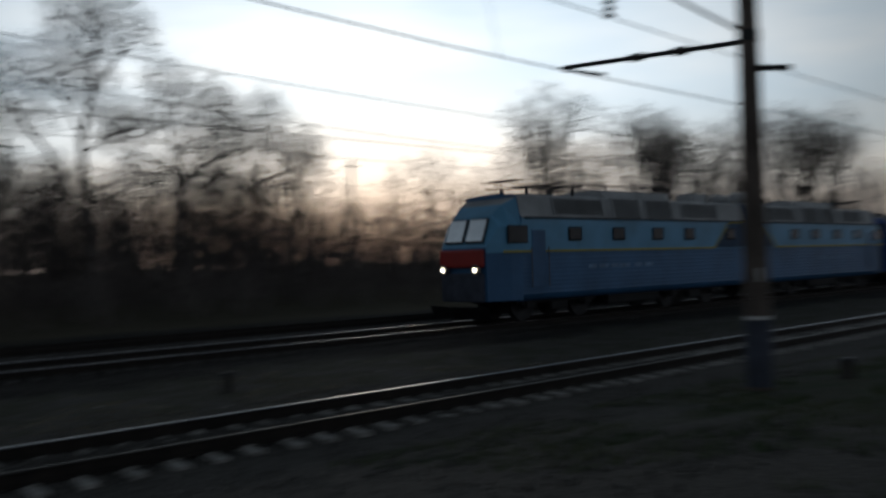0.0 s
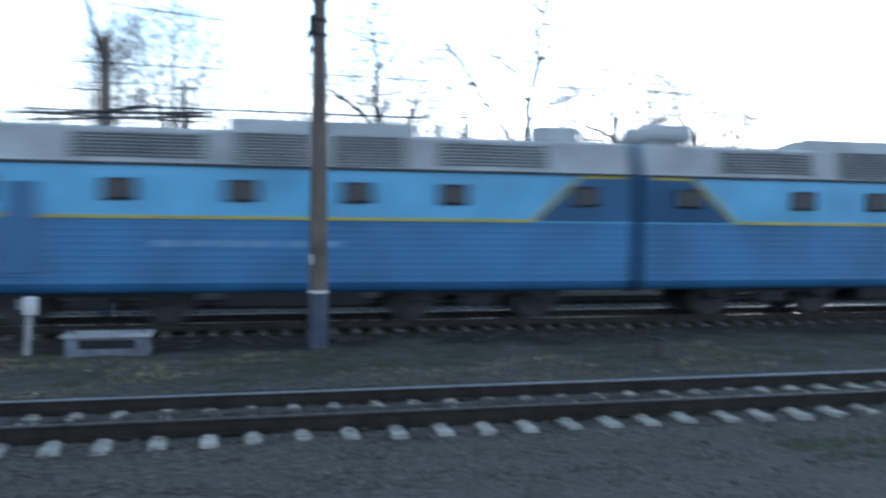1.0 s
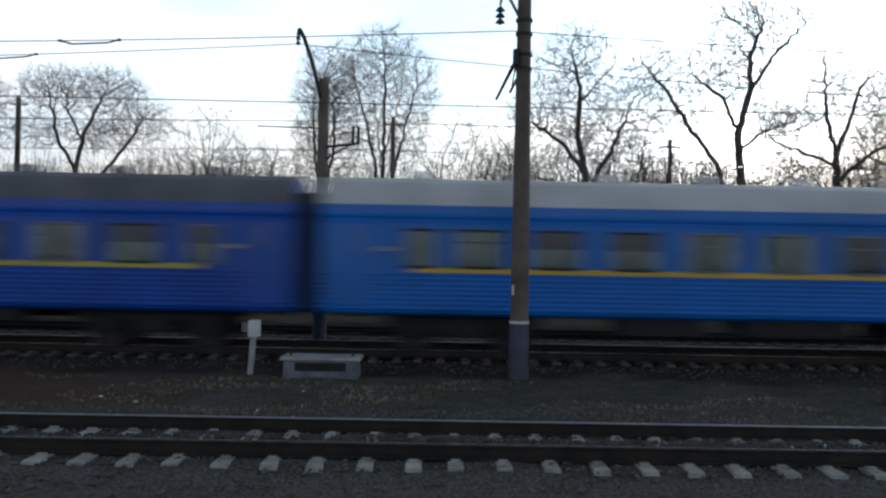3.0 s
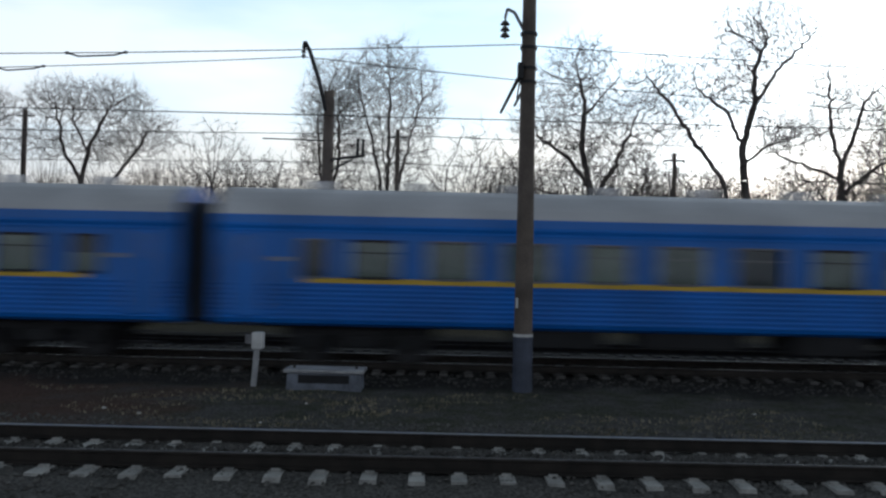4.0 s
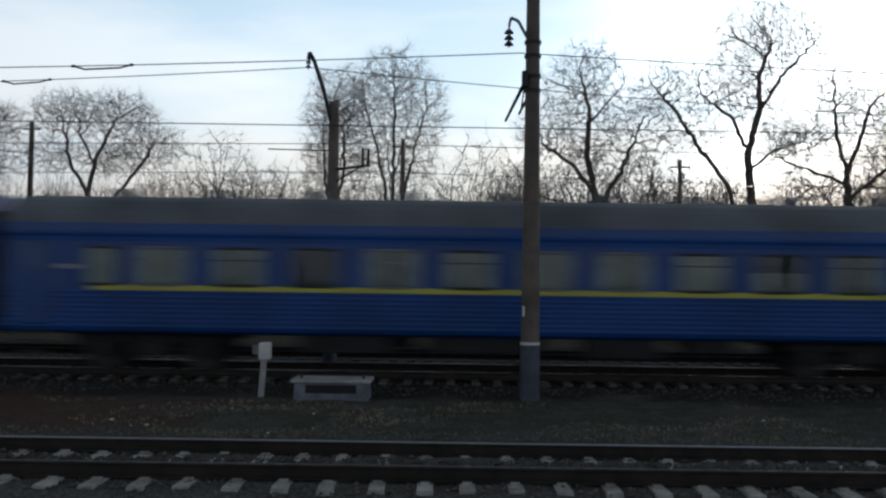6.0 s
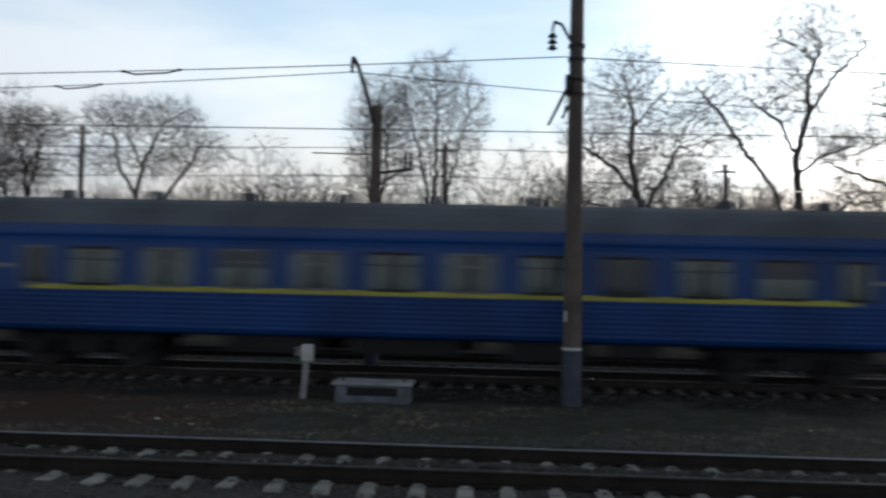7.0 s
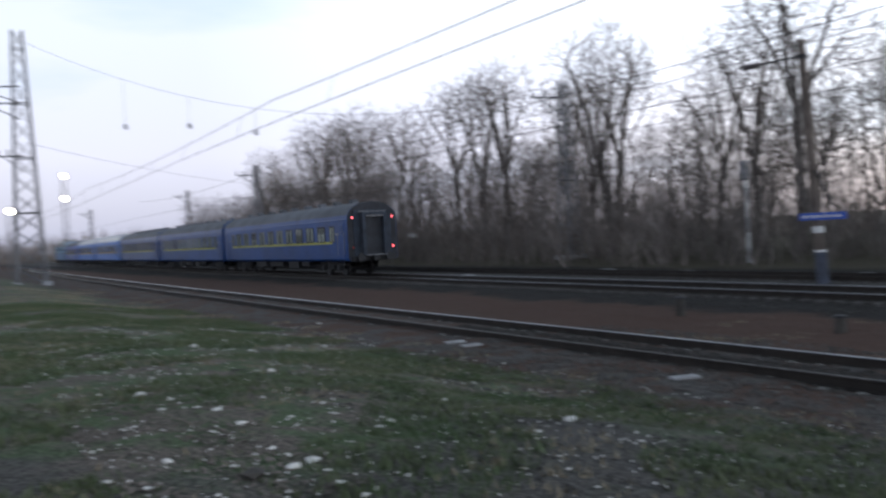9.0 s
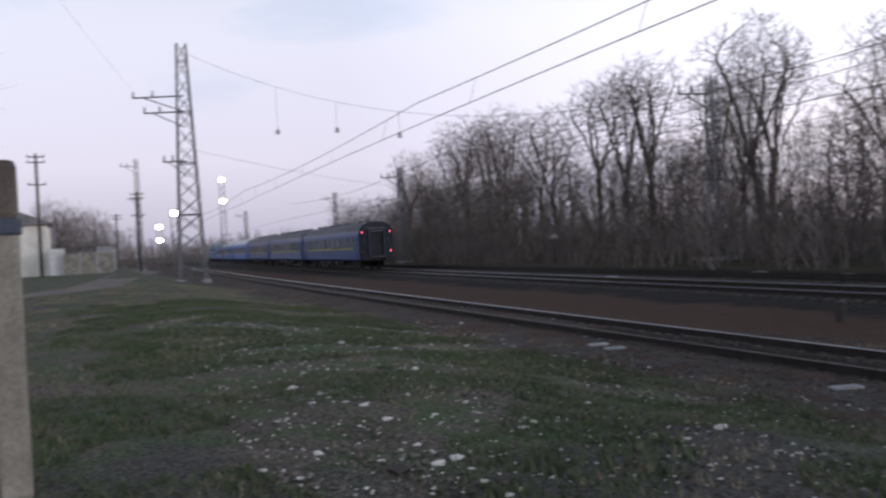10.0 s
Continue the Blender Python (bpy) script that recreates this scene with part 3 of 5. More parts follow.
def locomotive(label, tank=False):
    """One cab section, nose at x = 0, coupled end at x = 17.1 (local x backwards)."""
    L = 16.95
    car = thing("locomotive_section", label, "electric locomotive", "locomotive sections")
    # main body: lower walls with pressed ribs, upper sloped roof sides
    lower = [(1.24, 0.72), (1.36, 0.78), (1.43, 0.86)]
    z = 0.95
    while z < 2.30:
        lower += [(1.482, z), (1.49, z + 0.015), (1.49, z + 0.045), (1.482, z + 0.06)]
        z += 0.15
    lower += [(1.49, 2.42), (1.49, 2.80)]
    lower += [(1.49, 3.40), (1.48, 3.62)]
    upper = [(1.50, 3.66), (1.42, 3.72), (1.26, 4.42), (1.05, 4.50), (0.0, 4.55)]
    prof = [(-y, z) for y, z in lower] + [(-y, z) for y, z in upper] + [(y, z) for y, z in upper[-2::-1]] + [(y, z) for y, z in lower[::-1]]
    n0 = len(lower)
    mi = []
    for i in range(len(prof)):
        zz = (prof[i][1] + prof[(i + 1) % len(prof)][1]) / 2
        mi.append(2 if zz > 3.62 else (1 if zz > 2.42 else 0))
    bm = prism(B(), prof, 1.75, L, mi)
    part("body", bm, [MIDBLUE, LIGHTBLUE, LOCOGREY], car, "two-tone blue ribbed body")
    # nose: tapered cab
    bm = B()
    rings = []
    for x, half, ztop, zin in ((1.75, 1.49, 4.36, 1.24), (1.25, 1.44, 4.10, 1.05), (0.80, 1.30, 3.72, 0.92), (0.36, 1.12, 2.62, 1.04)):
        rings.append((x, half, ztop, zin))
    def ring(x, half, top, zin):
        return [bm.verts.new(p) for p in ((x, -half, 0.78), (x, -half, min(top, 2.42)), (x, -half, min(top, 3.3)), (x, -zin, top), (x, zin, top), (x, half, min(top, 3.3)), (x, half, min(top, 2.42)), (x, half, 0.78))]
    rr = [ring(*q) for q in rings[:4]]
    for a, b in zip(rr, rr[1:]):
        for i in range(7):
            try:
                f = bm.faces.new((a[i], a[i + 1], b[i + 1], b[i]))
                zz = sum(v.co.z for v in f.verts) / 4
                f.material_index = 2 if i == 3 and zz > 4.0 else (1 if zz > 2.3 else 0)
            except ValueError:
                pass
    last = rr[-1]
    f = bm.faces.new(last)
    bmesh.ops.remove_doubles(bm, verts=bm.verts, dist=0.001)
    bmesh.ops.recalc_face_normals(bm, faces=bm.faces)
    part("cab", bm, [MIDBLUE, LIGHTBLUE, LOCOGREY], car, "sloped blue cab nose")
    # front: red band with headlights, snow plough
    bm = box(B(), (0.27, 0, 2.25), (0.22, 2.1, 0.62), bevel=0.08)
    part("front_band", bm, REDPAINT, car, "red front band")
    bm = box(B(), (0.31, 0, 1.25), (0.24, 2.05, 1.0), bevel=0.08)
    part("front_apron", bm, BLUEBASE, car, "dark lower front")
    for y in (-0.80, 0.80):
        bm = tube(B(), (0.25, y, 1.86), (0.09, y, 1.86), 0.17, 0.19, n=16)
        hl = part("headlight", bm, STEEL, car, "round headlight housing")
        bm = tube(B(), (0.09, y, 1.86), (0.07, y, 1.86), 0.075, 0.06, n=16)
        part("lens", bm, STEEL if tank else HEADGLOW, hl, "unlit headlight lens" if tank else "glowing warm headlight lens")
    bm = B()
    v = [bm.verts.new(p) for p in ((0.0, -1.4, 0.62), (-0.35, 0, 0.62), (0.0, 1.4, 0.62), (0.25, 1.45, 0.18), (-0.15, 0, 0.18), (0.25, -1.45, 0.18))]
    bm.faces.new((v[0], v[1], v[4], v[5]))
    bm.faces.new((v[1], v[2], v[3], v[4]))
    bmesh.ops.solidify(bm, geom=bm.faces[:], thickness=0.05)
    part("snow_plough", bm, DARKSTEEL, car)
    # windscreens: two panes on the sloped front, one on each side
    slope = Matrix.Rotation(math.atan2(0.43, 1.1), 4, "Y")
    for y in (-0.5, 0.5):
        bm = box(B(), (0.555, y, 3.2), (0.05, 0.92, 0.92), rot=slope, bevel=0.02)
        ws = part("windscreen", bm, DARKSTEEL, car, "framed windscreen")
        part("pane", box(B(), (0.525, y, 3.215), (0.03, 0.80, 0.80), rot=slope), SKYPANE, ws, "windscreen pane catching the sky")
    for s in (-1, 1):
        bm = box(B(), (1.55, s * 1.475, 3.05), (1.0, 0.06, 0.62), bevel=0.02)
        cw = part("cab_window", bm, DARKSTEEL, car, "dark cab side window")
        part("pane", box(B(), (1.55, s * 1.51, 3.05), (0.86, 0.012, 0.5)), GLASS, cw)
        bm = box(B(), (2.6, s * 1.50, 2.2), (0.7, 0.03, 2.0), bevel=0.015)
        door = part("cab_door", bm, [MIDBLUE], car, "blue cab door")
        for d in (-0.45, 0.45):
            part("handrail", tube(B(), (2.6 + d, s * 1.57, 1.2), (2.6 + d, s * 1.57, 2.6), 0.018, n=6), STEEL, door)
        # yellow line: level, then rising, then level under the roof
        part("stripe", box(B(), (7.55, s * 1.503, 2.46), (14.4 - 0.9, 0.014, 0.075)), YELLOW, car, "thin yellow line")
        ang = math.atan2(1.1, 1.25)
        rot = Matrix.Rotation(-ang, 4, "Y")
        part("stripe", box(B(), (14.9, s * 1.505, 3.02), (1.62, 0.014, 0.075), rot=rot), YELLOW, car, "thin yellow line")
        part("stripe", box(B(), (16.15, s * 1.503, 3.58), (1.15, 0.014, 0.07)), YELLOW, car, "thin yellow line")
        bm = B()
        v = [bm.verts.new((x, s * 1.4985, z)) for x, z in ((14.35, 2.46), (L, 2.46), (L, 3.60), (15.55, 3.60))]
        bm.faces.new(v)
        bmesh.ops.solidify(bm, geom=bm.faces[:], thickness=0.012)
        part("end_panel", bm, MIDBLUE, car, "darker blue end panel")
        for x in (4.6, 7.25, 9.9, 12.25, 15.65):
            bm = box(B(), (x, s * 1.50, 3.07), (0.74, 0.05, 0.5), bevel=0.06)
            win = part("window", bm, DARKSTEEL, car, "small rounded machine-room window")
            part("pane", box(B(), (x, s * 1.529, 3.07), (0.60, 0.012, 0.36)), GLASS, win)
        # louvred vents in the sloped roof sides
        tiltm = Matrix.Rotation(s * math.atan2(0.16, 0.70), 4, "X")
        for x, l, hi in ((5.0, 2.8, 0.58), (8.0, 1.7, 0.76), (10.2, 1.7, 0.76), (13.3, 2.7, 0.58)):
            yv = 1.335
            bm = box(B(), (x, s * yv, 4.07), (l, 0.05, hi), rot=tiltm)
            vent = part("vent", bm, DARKSTEEL, car, "dark louvred air intake")
            bm = B()
            k = int(hi / 0.075)
            for q in range(k):
                zz = -hi / 2 + hi * (q + 0.5) / k
                box(bm, Matrix.Translation((x, s * yv, 4.07)) @ tiltm @ Vector((0, s * 0.04, zz)), (l - 0.1, 0.05, 0.022), rot=tiltm @ Matrix.Rotation(s * 0.5, 4, "X"))
            part("louvre", bm, LOCOGREY, vent, "grey louvre slats")
            for d in (-1, 1):
                bm = box(B(), Matrix.Translation((x + d * (l / 2 + 0.03), s * yv, 4.07)) @ tiltm @ Vector((0, s * 0.03, 0)), (0.06, 0.08, hi + 0.08), rot=tiltm)
                part("vent_frame", bm, LOCOGREY, vent)
        for i, (x, wd) in enumerate(((5.6, 0.5), (6.25, 0.6), (6.95, 0.45), (7.6, 0.7), (8.5, 0.5), (9.2, 0.6))):
            part("lettering_bar", box(B(), (x, s * 1.496, 1.86), (wd, 0.012, 0.15)), FADED, car, "faded pale lettering bar")
    # raised middle roof, walkway boards, pantograph, resistor boxes, air tanks
    bm = prism(B(), [(-1.18, 4.44), (-1.0, 4.78), (-0.6, 4.84), (0.6, 4.84), (1.0, 4.78), (1.18, 4.44)], 6.9, 11.4)
    part("raised_roof", bm, LOCOGREY, car, "raised grey roof over the resistors")
    for s in (-1, 1):
        part("roof_gutter", box(B(), (9.4, s * 1.53, 3.64), (15.0, 0.06, 0.05)), DARKSTEEL, car)
    bm = B()
    for y in (-0.62, 0.62):
        tube(bm, (2.2, y, 4.78), (6.6, y * 0.55, 4.98), 0.03, n=6)
        tube(bm, (2.4, y * 0.7, 4.92), (6.3, y, 4.86), 0.025, n=6)
        for x in (3.0, 5.6):
            tube(bm, (x, y, 4.45), (x, y, 4.82), 0.07, 0.05, n=8)
    for x in (2.2, 2.6):
        tube(bm, (x, -0.9, 5.02), (x, 0.9, 5.02), 0.03, n=6)
    part("pantograph", bm, DARKSTEEL, car, "folded pantograph on insulators")
    bm = B()
    for x in (7.5, 10.8):
        tube(bm, (x, -0.75, 4.8), (x, -0.75, 5.0), 0.05, n=8)
    tube(bm, (4.5, -0.75, 5.0), (11.8, -0.75, 5.0), 0.025, n=6)
    part("roof_busbar", bm, DARKSTEEL, car, "thin roof busbar")
    if tank:
        bm = B()
        for y in (-0.55, 0.55):
            for xa, xb, ra, rb in ((15.0, 15.1, 0.12, 0.24), (15.1, 16.5, 0.24, 0.24), (16.5, 16.6, 0.24, 0.12)):
                tube(bm, (xa, y, 4.86), (xb, y, 4.86), ra, rb, n=14)
            for x in (15.4, 16.2):
                box(bm, (x, y, 4.58), (0.12, 0.4, 0.16))
        part("air_tank", bm, LOCOGREY, car, "pair of round grey air tanks")
    else:
        bm = box(B(), (15.5, 0.35, 4.80), (1.3, 0.8, 0.40), bevel=0.05)
        box(bm, (15.5, 0.35, 4.57), (1.0, 0.5, 0.1))
        part("roof_box", bm, LOCOGREY, car, "grey roof equipment box")
    # underframe tanks and bogies
    bm = box(B(), (8.5, 0, 0.62), (3.4, 2.5, 0.5), bevel=0.06)
    box(bm, (8.7, 0, 0.8), (15.6, 2.4, 0.18))
    part("underframe", bm, BLACK, car, "black tanks between the bogies")
    for x in (4.0, 13.0):
        bogie(car, x, 0.62, 3.2)
    bm = B()
    for q in range(2):
        box(bm, (L + 0.03 + 0.07 * q, 0, 2.4), (0.05, 2.3 + 0.1 * (q % 2), 2.3), bevel=0.015)
    part("bellows", bm, RUBBER, car, "black rubber gangway bellows")
    bm = box(B(), (L - 0.05, 0, 0.95), (0.38, 0.4, 0.36), bevel=0.04)
    part("coupler", bm, DARKSTEEL, car)
    # black block fills the low part of the gap between the sections
    part("hose_plate", box(B(), (L + 0.06, 0, 1.15), (0.10, 2.6, 0.95), bevel=0.03), BLACK, car, "black block low in the gap between the sections")
    return car


SPEED, START = 27.225, 19.81      # metres a second towards -x; the nose's place at the start
loco_front = locomotive("blue two-tone electric locomotive section with lit headlights and grey roof")
loco_rear = locomotive("blue two-tone rear locomotive section with louvred grey roof", tank=True)
coaches = [
    (coach(ROYAL, DARKROOF, YELLOW, "royal blue passenger coach with grey roof and yellow stripe", seed=11, curtains=0.8), 34.45, 58.8),
    (coach(BRIGHTBLUE, SILVERROOF, ORANGE, "bright blue passenger coach with silver roof and orange stripe", seed=12, curtains=0.8), 58.8, 83.2),
    (coach(BRIGHTBLUE, SILVERROOF, ORANGE, "bright blue passenger coach with silver roof and orange stripe", seed=13, curtains=0.8), 83.2, 108.1),
    (coach(NAVY, DARKROOF, DULLYELLOW, "navy blue passenger coach with sooty roof and yellow stripe", seed=14, curtains=0.8), 108.1, 132.7),
    (coach(NAVY, DARKROOF, DULLYELLOW, "navy blue passenger coach with sooty roof and curtained windows", seed=15, curtains=0.8), 132.7, 157.2),
    (coach(NAVY, DARKROOF, DULLYELLOW, "navy blue last coach with red tail lamps", seed=16, curtains=0.8, tail=True), 157.2, 181.6),
]


def motions():
    """The train runs through at an even speed along the gently curved line."""
    mid = FAR + GAUGE / 2
    times = [0, 1, 2, 3, 4, 5, 6, 7, 8, 9, 10]

    def rows(offset, turned=False):
        out = []
        for t in times:
            x = START - SPEED * t + offset
            out.append((t, pose(x, mid + bend(x), 0.02, 0, 0, math.degrees(2 * BEND * x) + (180 if turned else 0))))
        return out

    walk(loco_front, rows(0.35))
    walk(loco_rear, rows(34.55, True))
    for car, a, b in coaches:
        walk(car, rows((a + b) / 2))


# ---- poles, wires and masts ----
def cone_pole(bm, x, y, z0, h, r0, r1, n=20):
    return tube(bm, (x, y, z0), (x, y, z0 + h), r0, r1, n)


def insulator(bm, p, n=3, r=0.11, down=True):
    x, y, z = p
    for i in range(n):
        zz = z - 0.13 * i
        tube(bm, (x, y, zz), (x, y, zz - 0.08), 0.05, r, n=12)
    tube(bm, (x, y, z + 0.15), (x, y, z - 0.13 * n), 0.02, n=6)
    return bm


def wire(name, pts, r=0.014, label="thin overhead wire", category="overhead wire"):
    cu = bpy.data.curves.new(name, "CURVE")
    cu.dimensions, cu.bevel_depth, cu.bevel_resolution = "3D", r, 1
    sp = cu.splines.new("POLY")
    sp.points.add(len(pts) - 1)
    for q, p in zip(sp.points, pts):
        q.co = (*p, 1)
    cu.materials.append(WIRE)
    return tagged(new(name, cu), label, category, "overhead wires")


def span(a, b, sag, n=24):
    a, b = Vector(a), Vector(b)
    return [tuple(a.lerp(b, i / n) - Vector((0, 0, 4 * sag * (i / n) * (1 - i / n)))) for i in range(n + 1)]


def line_pole(x, y, zb, band, h, label, base=0.21, top=0.13, mark=True):
    """Tapered concrete pole with a dark painted foot and a white ring."""
    pole = thing("catenary_pole", label, "pole", "line poles")
    part("shaft", cone_pole(B(), x, y, zb - 0.1, h, base, top), CONCRETE, pole, "stained concrete shaft", smooth=False)
    rr = base - (base - top) * (band - zb) / h
    part("painted_foot", cone_pole(B(), x, y, zb - 0.05, band - zb + 0.05, base + 0.008, rr + 0.008), BLUEBASE, pole, "dark blue painted foot")
    part("white_ring", cone_pole(B(), x, y, band, 0.06, rr + 0.012, rr + 0.012), WHITEPAINT, pole, "white painted ring")
    if mark:
        part("number_mark", box(B(), (x - 0.16, y - 0.14, band + 0.72), (0.05, 0.04, 0.22)), WHITEPAINT, pole, "small white number plate")
    return pole


# the pole between the two lines, its bracket reaching over the train
pa = line_pole(1.77, 18.42, -0.30, 0.87, 10.5, "tall brown concrete catenary pole with dark blue foot and white ring")
part("bracket", tube(B(), (1.77, 18.5, 6.40), (1.77, 21.9, 6.52), 0.035), DARKSTEEL, pa, "dark steel cantilever tube")
part("stay", tube(B(), (1.77, 18.5, 7.55), (1.77, 21.3, 6.55), 0.02), DARKSTEEL, pa, "slanting stay rod")
part("strut", tube(B(), (1.62, 18.5, 6.55), (1.22, 18.9, 5.75), 0.045, 0.03), DARKSTEEL, pa, "short slanting strut")
bm = B()
tube(bm, (1.72, 18.42, 7.35), (1.45, 18.42, 7.85), 0.035)
tube(bm, (1.45, 18.42, 7.85), (1.29, 18.42, 7.92), 0.035)
tube(bm, (1.29, 18.42, 7.92), (1.25, 18.42, 7.72), 0.03)
part("feeder_arm", bm, STEEL, pa, "bent steel feeder arm")
part("insulator", insulator(B(), (1.25, 18.42, 7.66)), PORCELAIN, pa, "stacked porcelain insulator")
for z in (6.3, 6.6, 7.35, 7.05):
    part("clamp", tube(B(), (1.77, 18.42, z), (1.77, 18.42, z + 0.06), 0.185, 0.185, n=20), DARKSTEEL, pa, "steel pole clamp")
part("junction_box", box(B(), (1.59, 18.3, 6.55), (0.12, 0.2, 0.35), bevel=0.02), DARKSTEEL, pa, "small steel box")

# the near pole with a long bracket over the first line
pb = line_pole(13.10, 6.95, 0.1, 1.12, 9.5, "dark concrete catenary pole with long bracket beside the first line")
part("bracket", tube(B(), (13.10, 6.98, 5.62), (13.1, 10.86, 5.91), 0.045), DARKSTEEL, pb, "long steel tube bracket")
part("stay", tube(B(), (13.10, 6.98, 5.74), (13.1, 9.75, 7.66), 0.03), DARKSTEEL, pb, "slanting stay rod")
part("steady_arm", tube(B(), (13.1, 10.80, 5.86), (13.1, 9.84, 5.60), 0.03), DARKSTEEL, pb, "thin steady arm")
for y in (8.1, 9.0):
    part("insulator", tube(B(), (13.1, y, 5.62 + 0.075 * (y - 6.98)), (13.1, y + 0.22, 5.636 + 0.075 * (y - 6.98)), 0.08, 0.08, n=12), PORCELAIN, pb, "ribbed rod insulator")
part("crossarm", tube(B(), (13.1, 7.08, 5.21), (13.1, 6.28, 5.06), 0.05), DARKSTEEL, pb)
part("clamp", tube(B(), (13.10, 6.95, 5.60), (13.10, 6.95, 5.78), 0.18, n=20), DARKSTEEL, pb, "steel pole clamp")
part("hanger", tube(B(), (13.1, 9.69, 7.64), (13.1, 9.69, 7.1), 0.015, n=6), DARKSTEEL, pb, "thin hanger rod")
part("insulator", insulator(B(), (13.1, 9.69, 7.12), 4), PORCELAIN, pb, "hanging porcelain insulator")
# the pole behind the train with a bent arm
pc = line_pole(-3.45, 25.4, -0.3, 0.66, 7.9, "concrete catenary pole with bent steel arm behind the train", 0.2, 0.15, False)
bm = B()
for a, b in (((-3.53, 25.3, 6.9), (-3.78, 25.3, 7.9)), ((-3.78, 25.3, 7.9), (-4.06, 25.3, 8.7)), ((-4.06, 25.3, 8.7), (-4.20, 25.3, 8.95)), ((-4.20, 25.3, 8.95), (-4.23, 25.3, 8.75))):
    tube(bm, a, b, 0.06)
part("bent_arm", bm, DARKSTEEL, pc, "bent steel arm at the top")
part("insulator", insulator(B(), (-4.23, 25.3, 8.7), 2, 0.08), PORCELAIN, pc)
bm = B()
tube(bm, (-3.45, 25.3, 5.45), (-2.38, 25.3, 5.6), 0.04)
tube(bm, (-3.45, 25.3, 5.05), (-2.68, 25.3, 5.52), 0.025)
tube(bm, (-5.38, 25.3, 6.05), (-3.45, 25.3, 6.02), 0.02)
for x in (-2.40, -2.56):
    tube(bm, (x, 25.3, 5.6), (x, 25.3, 6.1), 0.05, 0.04)
part("side_bracket", bm, DARKSTEEL, pc, "side bracket with switch insulators")
# pole with the blue platform sign
pd = thing("catenary_pole", "leaning dark concrete pole with a strut beside the siding", "pole", "line poles")
part("shaft", tube(B(), (-18.30, 26.0, -0.4), (-18.75, 26.0, 8.1), 0.19, 0.14, n=20), CONCRETE, pd, "stained concrete shaft")
part("painted_foot", tube(B(), (-18.30, 26.0, -0.35), (-18.36, 26.0, 0.85), 0.20, 0.19, n=20), BLUEBASE, pd, "dark blue painted foot")
part("white_ring", tube(B(), (-18.36, 26.0, 0.85), (-18.364, 26.0, 0.92), 0.195, 0.194, n=20), WHITEPAINT, pd, "white painted ring")
part("white_ring", tube(B(), (-18.40, 26.0, 1.5), (-18.412, 26.0, 1.72), 0.187, 0.186, n=20), WHITEPAINT, pd, "pale painted patch")
part("strut", tube(B(), (-18.52, 25.95, 3.9), (-17.75, 25.9, 2.4), 0.035), DARKSTEEL, pd, "slanting steel strut")
part("bracket", tube(B(), (-18.72, 25.9, 7.55), (-19.55, 24.9, 7.35), 0.035), DARKSTEEL, pd, "short steel bracket")
part("clamp", tube(B(), (-18.715, 26.0, 7.45), (-18.72, 26.0, 7.6), 0.17, n=16), DARKSTEEL, pd, "steel pole clamp")
part("insulator", tube(B(), (-19.55, 24.9, 7.35), (-19.95, 24.4, 7.28), 0.10, n=12), PORCELAIN, pd, "ribbed porcelain insulator")
sg = tagged(thing("station_sign", "blue enamel station sign with illegible white letters", "sign"))
part("panel", box(B(), (-18.04, 25.72, 2.06), (1.75, 0.05, 0.24), bevel=0.015), SIGNBLUE, sg)
for i, wd in enumerate((0.16, 0.12, 0.18, 0.1, 0.15, 0.12, 0.14)):
    part("lettering_bar", box(B(), (-18.68 + 0.21 * i, 25.69, 2.06), (wd, 0.008, 0.09)), WHITEPAINT, sg, "white lettering bar")
bm = tube(B(), (-18.28, 25.7, 2.06), (-18.40, 25.85, 2.06), 0.02, n=6)
part("holder", bm, DARKSTEEL, sg)
# plain far poles above the trees
for x, y, h, r in ((-2.4, 44.0, 9.4, 0.16), (-25.5, 52.0, 11.4, 0.2), (34.0, 47.0, 9.0, 0.16), (12.5, 46.5, 8.8, 0.14)):
    q = thing("wooden_pole", "plain grey pole standing among the bare trees", "pole", "far poles")
    part("shaft", cone_pole(B(), x, y, ground_z(x, y) - 0.1, h, r, r * 0.7, 10), CONCRETE, q)
    bm = box(B(), (x, y, ground_z(x, y) + h - 0.5), (1.1, 0.09, 0.09))
    part("crossarm", bm, DARKSTEEL, q)


